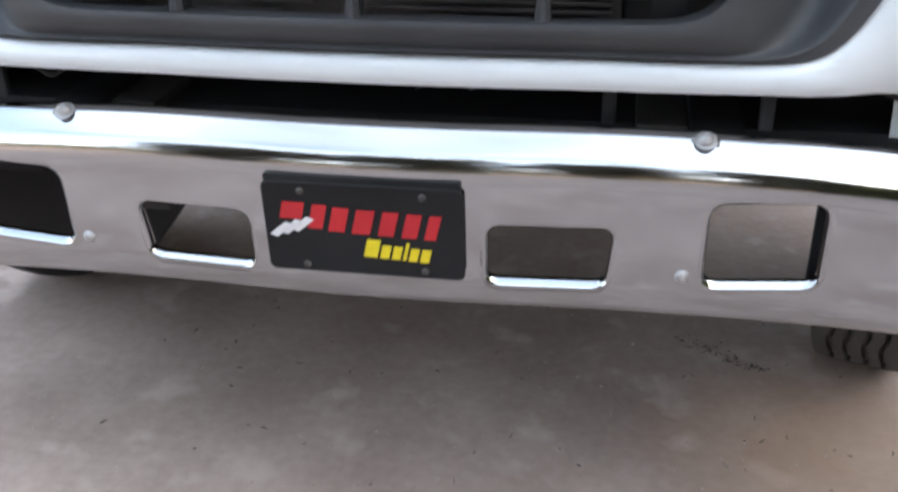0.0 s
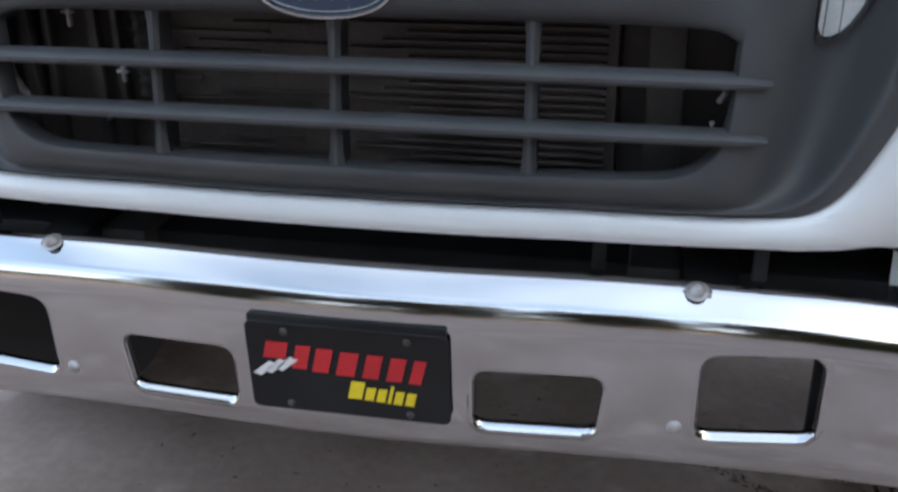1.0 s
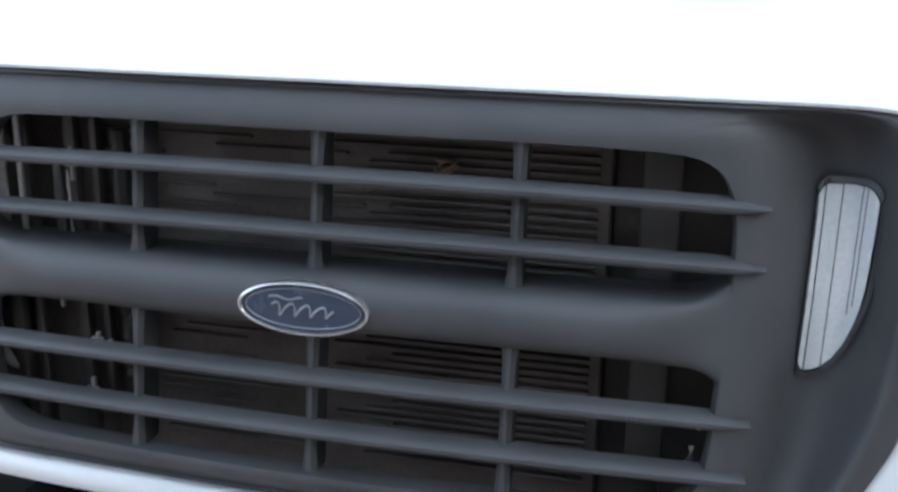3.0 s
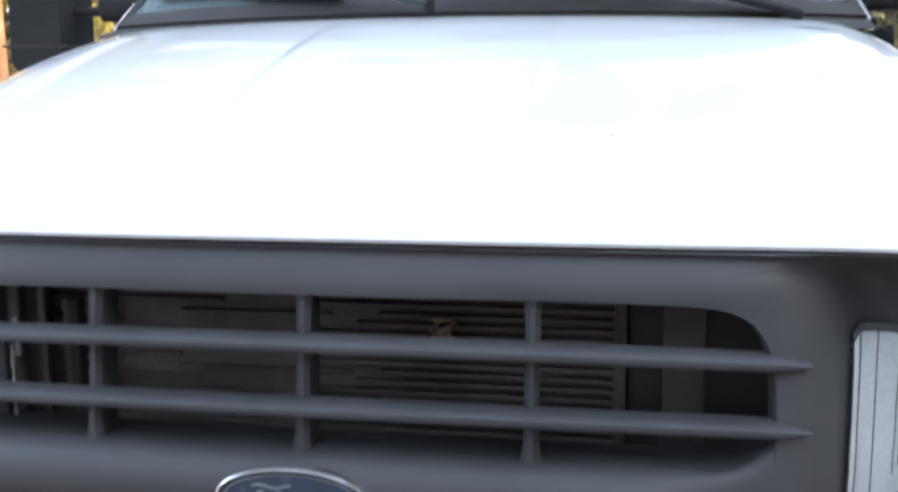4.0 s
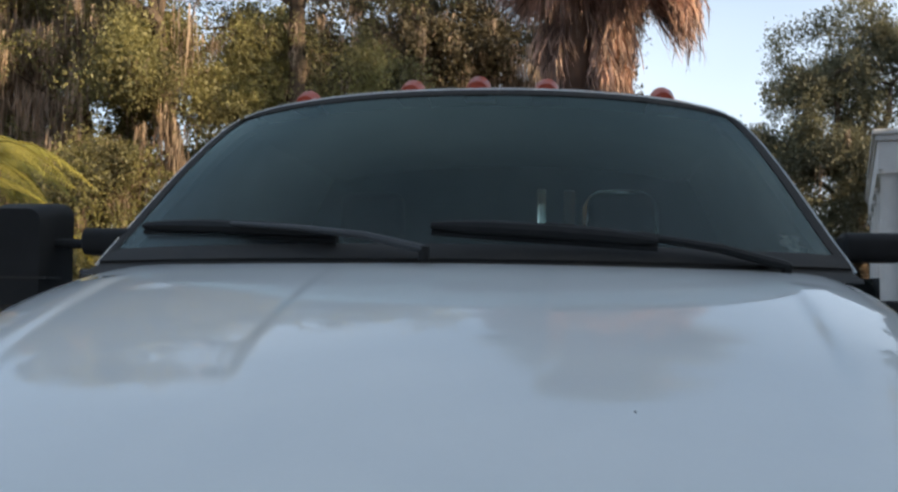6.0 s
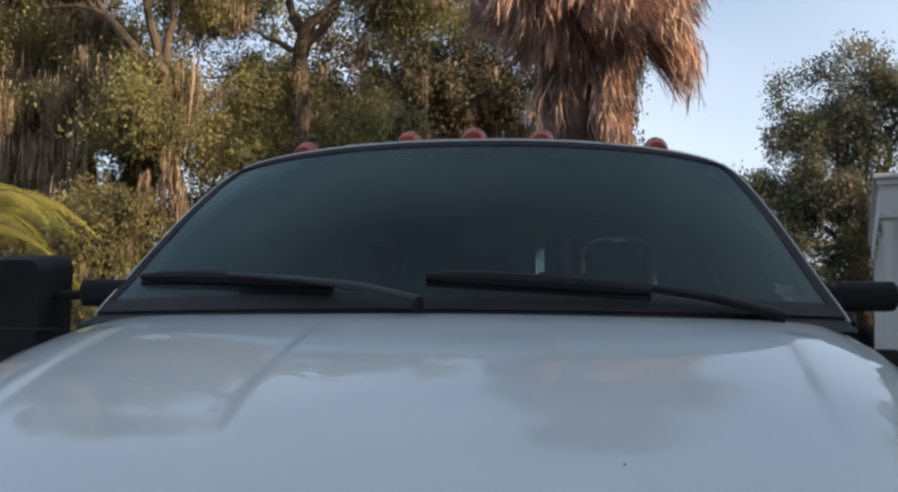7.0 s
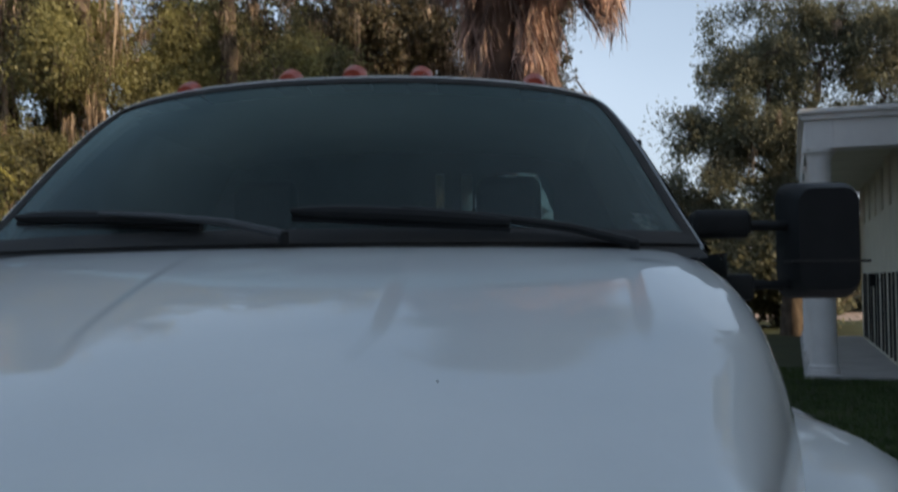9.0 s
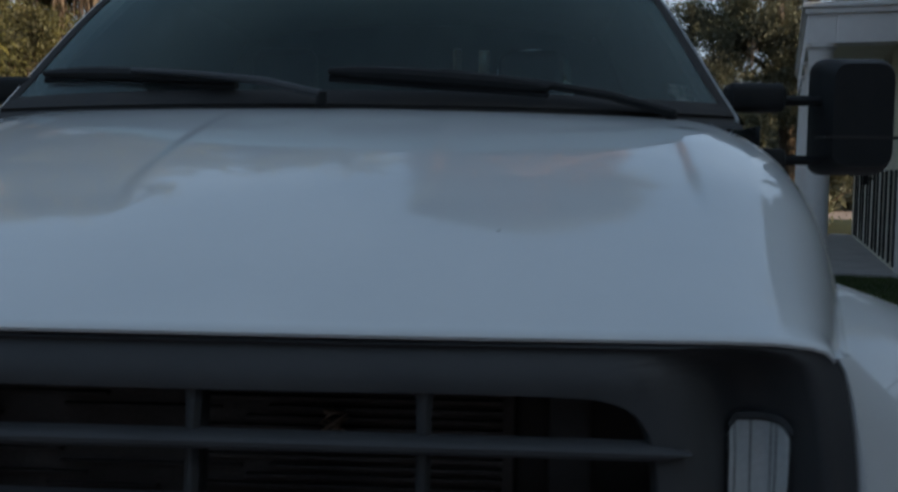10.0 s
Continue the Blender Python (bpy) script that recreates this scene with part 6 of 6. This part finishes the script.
oak("oak_tree", (10.9, 38, G), (10.9, 38, 7.0), [(1, (9.4, 37.6, 9.8), 0.2), (1, (12.8, 38, 11), 0.2), (1, (11.2, 38, 12), 0.2), (0.8, (8.2, 37.8, 7.2), 0.14), (0.8, (14.8, 38, 9.4), 0.16), (0.6, (12.9, 38, 7.4), 0.12)],
    [((11.2, 38, 11.0), (2.3, 2.0, 2.1), 126), ((14.4, 38, 11.2), (2.4, 2.2, 2.2), 130), ((9.3, 37.8, 8.2), (1.7, 1.6, 2.3), 110), ((8.2, 37.8, 7.9), (1.4, 1.4, 1.5), 64), ((9.1, 37.9, 10.7), (1.2, 1.3, 1.3), 46), ((7.2, 37.6, 5.6), (1.6, 1.4, 1.9), 54), ((11.0, 37.8, 5.6), (2.0, 1.6, 1.6), 45), ((12.4, 38, 7.4), (2.8, 1.8, 1.9), 72), ((9.6, 37.6, 4.4), (2.6, 1.8, 2.4), 48), ((17, 38.6, 9), (3, 2.4, 3.6), 70), ((13.6, 38, 4.0), (2.4, 1.8, 2.2), 50)],
    "airy grey-green oak behind the house", 16, material=FAR_LEAF, trunk_r=0.42, moss=12, bare=True, leaf=0.067, gap=0.13, per=232, spread=0.34)


def shrub(base, rad, count, seed, label, material=None, leaf=0.042, per=300):
    rg = np.random.default_rng(seed)
    t = thing("shrub", label, "shrub", group="shrubs under the trees")
    t.location = base
    bm = bmesh.new()
    for k in range(6):
        e = Vector((rg.normal() * rad[0] * 0.5, rg.normal() * rad[1] * 0.4, rad[2] * rg.uniform(0.8, 1.5)))
        tube(bm, crooked((rg.normal() * 0.15, rg.normal() * 0.15, -0.1), e, rg, 6, 0.3), [0.05, 0.045, 0.04, 0.03, 0.02, 0.01], 6)
    part("stems", bm, BARK, t)
    P = clumps((0, 0, rad[2]), rad, count, per, 0.30, rg, -0.15, seed * 0.5)
    P = P[P[:, 2] > 0]
    ob = new("foliage", leaf_mesh("foliage", P, leaf, rg, material or SHRUB_LEAF))
    ob.parent = t
    ob["kind"] = "stuff"
    return t


for k, (x, y, rx, rz) in enumerate(((-5.2, 14.6, 1.5, 1.5), (-8.0, 15.4, 1.7, 2.2), (-10.6, 16.5, 1.9, 2.0), (-6.9, 17.5, 1.6, 2.5), (-3.4, 23, 1.8, 2.2), (-13.6, 17.0, 2.2, 2.6), (-1.0, 25.5, 2.2, 2.0), (-16.5, 18.5, 2.4, 2.8))):
    shrub((x, y, ground_z(x, y)), (rx, rx * 0.8, rz), int(46 * rx), 40 + k, "yellow-green leafy shrub under the oaks")
for k, (x, y, rx, rz) in enumerate(((4.2, 44, 2.6, 2.2), (8.2, 45, 3.0, 2.4), (12.5, 45, 3.0, 2.6))):
    shrub((x, y, ground_z(x, y)), (rx, rx * 0.7, rz), int(40 * rx), 60 + k, "dark hedge beyond the portico", FAR_LEAF, 0.16, 110)


# cabbage palm with a skirt of dead fronds
def cabbage_palm(base, height):
    rg = np.random.default_rng(77)
    t = thing("palm_tree", "tall cabbage palm with a shaggy brown skirt of dead fronds", "palm", group="trees round the drive")
    t.location = base
    bm = bmesh.new()
    n = 26

    def lean(z):
        return 0.19 * max(0.0, z - 6.6)

    tube(bm, [(lean(height * i / n) + 0.03 * math.sin(i), 0.02 * math.cos(i * 1.3), -0.2 + (height + 0.2) * i / n) for i in range(n + 1)], [0.18 + 0.02 * (i % 2) + (0.03 if i > 13 else 0) for i in range(n + 1)], 14)
    part("trunk", bm, PALM_BARK, t)
    V, F = [], []
    # each dead frond: a folded fan of narrow strips hanging from the end of its stalk

    def dead_frond(a, z0, reach, drop, strips):
        hub = Vector((0.10 + lean(z0) + math.cos(a) * reach, math.sin(a) * reach, z0))
        out = Vector((math.cos(a), math.sin(a), 0))
        tan = Vector((-math.sin(a), math.cos(a), 0))
        for _ in range(strips):
            fan = rg.normal() * 0.24
            tip = hub + tan * fan * drop * 0.9 + out * (rg.normal() * 0.08) + Vector((0, 0, -drop * rg.uniform(0.45, 1.1)))
            start = hub.lerp(Vector((lean(z0), 0, z0 + 0.15)), rg.uniform(0, 0.35)) + Vector(rg.normal(size=3)) * 0.03
            mid = start.lerp(tip, 0.5) + out * 0.05 + tan * fan * 0.12 + Vector(rg.normal(size=3)) * 0.02
            w = rg.uniform(0.004, 0.0098)
            tw = rg.uniform(0, math.pi)
            dv = Vector((math.cos(tw) * w, math.sin(tw) * w, 0))
            kk = len(V)
            for j, ww in ((0, 0.7), (1, 1.0), (2, 0.8), (3, 0.1)):
                f = j / 3
                p = start * (1 - f) ** 2 + mid * 2 * f * (1 - f) + tip * f * f
                V.append(tuple(p - dv * ww))
                V.append(tuple(p + dv * ww))
            for j in range(3):
                F.append((kk + 2 * j, kk + 2 * j + 1, kk + 2 * j + 3, kk + 2 * j + 2))

    for k in range(1900):
        a = rg.uniform(-math.pi, math.pi)
        right = 0.5 + 0.5 * math.cos(a)
        z0 = 4.35 + 4.75 * rg.uniform() ** 0.95
        most = 0.36 + 0.22 * right if z0 < 5.0 else (0.46 + 0.10 * right if z0 < 5.55 else min(1.5, 1.08 + 0.28 * right + 0.45 * (z0 - 5.55)))
        if z0 < 5.5 and -2.6 < a < -1.0:
            continue
        lump = 0.75 + 0.5 * noise.noise((math.cos(a) * 2.5, math.sin(a) * 2.5, z0 * 1.5))
        reach = most * rg.uniform(0.4, 1.0) * (0.6 + 0.5 * lump)
        dead_frond(a, z0, reach, (rg.uniform(0.35, 0.62) * lump + 0.1) * (0.75 if reach > 0.75 and z0 < 6 else 1.0), 23)
    for k in range(32):
        dead_frond(rg.uniform(-0.22, 0.2), rg.uniform(5.2, 5.7), rg.uniform(1.02, 1.34), rg.uniform(0.42, 0.66), 28)
    me = bpy.data.meshes.new("skirt")
    me.from_pydata(V, [], F)
    me.materials.append(THATCH)
    ob = new("skirt", me)
    ob.parent = t
    ob["kind"] = "stuff"
    ob["label"] = "hanging dead brown fronds"
    V, F = [], []
    for k in range(120):
        a, el = rg.uniform(0, 2 * math.pi), rg.uniform(-0.35, 1.5)
        d = Vector((math.cos(a) * math.cos(el), math.sin(a) * math.cos(el), math.sin(el)))
        side = d.cross(Vector((0, 0, 1))).normalized()
        c = Vector((0.75, 0, height - 0.7)) + d * rg.uniform(0.4, 1.2)
        for q in range(24):
            f = (q / 23 - 0.5) * 2.6
            e = c + (d * math.cos(f) + side * math.sin(f)) * 1.1 + Vector((0, 0, -0.35 * abs(math.sin(f)) - 0.2))
            nn = side * 0.03
            kk = len(V)
            V += [tuple(c - nn * 0.4), tuple(c.lerp(e, 0.4) + nn), tuple(e), tuple(c.lerp(e, 0.4) - nn)]
            F.append((kk, kk + 1, kk + 2, kk + 3))
    me = bpy.data.meshes.new("fan_leaves")
    me.from_pydata(V, [], F)
    me.materials.append(OAK_LEAF)
    ob = new("fan_leaves", me)
    ob.parent = t
    ob["kind"] = "stuff"
    return t


cabbage_palm((0.28, 10.5, ground_z(0, 10.5)), 9.5)


# young feather palm
def feather_palm(base, height, seed, label):
    rg = np.random.default_rng(seed)
    t = thing("feather_palm", label, "palm", group="trees round the drive")
    t.location = base
    bm = bmesh.new()
    tube(bm, [(0, 0, -0.1), (0.02, 0.01, height * 0.5), (0, 0.03, height)], [0.16, 0.13, 0.10], 10)
    part("trunk", bm, PALM_BARK, t)
    for k in range(13):
        a = 2 * math.pi * k / 13 + rg.uniform(-0.2, 0.2)
        el = rg.uniform(0.55, 1.25)
        ln = rg.uniform(1.8, 2.3)
        P = []
        for j in range(13):
            f = j / 12
            r = ln * f * math.cos(el) * (1 + 0.25 * f)
            P.append(Vector((math.cos(a) * r, math.sin(a) * r, height + ln * f * math.sin(el) - 1.7 * f ** 2.2)))
        bm = bmesh.new()
        tube(bm, P, [0.022 * (1 - 0.85 * j / 12) for j in range(13)], 5, caps=False)
        side = Vector((-math.sin(a), math.cos(a), 0))
        for j in range(60):
            f = 0.12 + 0.88 * j / 59
            i = min(11, int(f * 12))
            p = P[i].lerp(P[i + 1], f * 12 - i)
            d = (P[i + 1] - P[i]).normalized()
            for sg in (-1, 1):
                l2 = 0.46 * math.sin(math.pi * (0.15 + 0.8 * f)) * rg.uniform(0.85, 1.1)
                e = p + (side * sg * 0.7 + d * 0.6 + Vector((0, 0, -0.45))).normalized() * l2
                w = d * 0.011
                m_ = p.lerp(e, 0.45) + Vector((0, 0, 0.03))
                bm.faces.new([bm.verts.new(q) for q in (p, m_ + w, e, m_ - w)])
        part("frond", bm, FROND, t, smooth=False)
    return t


feather_palm((-6.45, 9.0, ground_z(-6.45, 9.0)), 3.05, 5, "yellow-green feather palm beside the drive")
feather_palm((-7.9, 11.5, ground_z(-7.9, 11.5)), 3.5, 6, "yellow-green feather palm beside the drive")

# far woods closing the view all round
def wood_line(name, pts, h, seed, label, count, leaf=0.5):
    rg = np.random.default_rng(seed)
    spots = []
    for _ in range(count):
        i = rg.integers(0, len(pts) - 1)
        f = rg.uniform()
        x = pts[i][0] + (pts[i + 1][0] - pts[i][0]) * f
        y = pts[i][1] + (pts[i + 1][1] - pts[i][1]) * f
        top = h * (0.75 + 0.5 * noise.noise((x * 0.07, y * 0.07, seed)))
        z = rg.uniform(0, top)
        spots.append(np.array((x, y, z - 0.4)) + rg.normal(size=(34, 3)) * np.array((1.5, 1.5, 0.8)))
    ob = new(name, leaf_mesh(name, np.concatenate(spots), leaf, rg, FAR_LEAF))
    return tagged(ob, label, "woods", kind="stuff")


wood_line("far_woods", [(-70, 20), (-50, 50), (-20, 62), (20, 66), (60, 60)], 7, 3, "distant dark green woods", 1100)
wood_line("far_woods", [(-60, 15), (-55, -30), (-20, -60), (30, -60), (60, -25), (65, 40)], 7, 8, "distant dark green woods", 1000, 0.85)

# dense unseen tree row added on the drive's sunny side to shade the truck
for k, (x, y, h) in enumerate(((14, -15, 8), (14, -9.5, 8.6), (13.5, -4, 8.8), (14, 2, 8.4), (12.0, 8.0, 6.8), (17.5, -1.0, 9.4), (17.5, -6.5, 9.4), (17.5, 4.5, 8.6), (15.8, 14.4, 11.0), (12.6, 15.8, 15.0), (21.5, 14.0, 10))):
    oak("oak_tree", (x, y, ground_z(x, y)), (x, y, h * 0.55), [(1, (x - 1.6, y + 1.2, h * 0.85), 0.2), (1, (x + 1.6, y - 1.2, h * 0.9), 0.2)],
        [((x, y, h * 0.45), (3.0, 3.4, h * 0.55), 300), ((x + 1.5, y + 1.5, h * 0.3), (3.0, 3.6, h * 0.34), 120)],
        "unseen leafy oak added on the sunny side of the drive", 90 + k, leaf=0.40, per=28, spread=0.5, moss=0, gap=-0.6)
# unseen trees added behind to cut front light and darken the chrome's reflection
for k, (x, y, h) in enumerate(((-10, -18, 12), (-3, -20, 13), (4, -20, 12), (11, -17, 12))):
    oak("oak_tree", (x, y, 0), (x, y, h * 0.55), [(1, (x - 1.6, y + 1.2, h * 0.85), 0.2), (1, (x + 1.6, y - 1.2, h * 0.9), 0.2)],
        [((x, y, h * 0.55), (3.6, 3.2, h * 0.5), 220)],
        "unseen dark oak added to close the drive", 110 + k, material=DULL_LEAF, leaf=0.42, per=27, spread=0.55, moss=0, gap=-0.5)

# loose grit on the drive
rg = np.random.default_rng(21)
V, F = [], []
for _ in range(700):
    x, y = rg.uniform(-1.0, 1.5), rg.uniform(0.1, 1.3)
    r = rg.uniform(0.0008, 0.0026) * (1.6 if rg.uniform() < 0.06 else 1)
    k = len(V)
    n = 5
    a0 = rg.uniform(0, 6.28)
    for lv, q in ((0, 1.0), (0.7, 0.75)):
        for m_ in range(n):
            t = a0 + 2 * math.pi * m_ / n
            V.append((x + r * q * math.cos(t) * rg.uniform(0.7, 1.2), y + r * q * math.sin(t) * rg.uniform(0.7, 1.2), lv * r))
    for m_ in range(n):
        F.append((k + m_, k + (m_ + 1) % n, k + n + (m_ + 1) % n, k + n + m_))
    F.append(tuple(k + n + m_ for m_ in range(n)))
me = bpy.data.meshes.new("grit")
me.from_pydata(V, [], F)
me.materials.append(GRIT)
tagged(new("grit", me), "loose pale grit on the concrete", "grit", kind="stuff")

# dark crumbs and twig bits lying on the concrete
V, F = [], []
for k in range(150):
    if k < 60:
        u = rg.uniform()
        x, y = 0.55 + 0.19 * u + rg.normal() * 0.012, 0.915 - 0.11 * u + rg.normal() * 0.010
    else:
        x, y = rg.uniform(-0.8, 1.4), rg.uniform(0.2, 1.2)
    a, ln, w = rg.uniform(0, 3.14), rg.uniform(0.003, 0.014), rg.uniform(0.0008, 0.0022)
    ca, sa = math.cos(a), math.sin(a)
    m_ = len(V)
    for lx, ly, lz in ((-ln, 0, 0.0004), (0, w, 0.0002), (ln, 0.002, 0.0004), (0, -w, 0.0002), (0, 0, w * 1.6)):
        V.append((x + lx * ca - ly * sa, y + lx * sa + ly * ca, lz))
    F += [(m_ + i, m_ + (i + 1) % 4, m_ + 4) for i in range(4)]
me = bpy.data.meshes.new("leaf_crumbs")
me.from_pydata(V, [], F)
me.materials.append(RUBBER)
tagged(new("leaf_crumbs", me), "dark leaf crumbs and twigs on the concrete", "debris", kind="stuff")
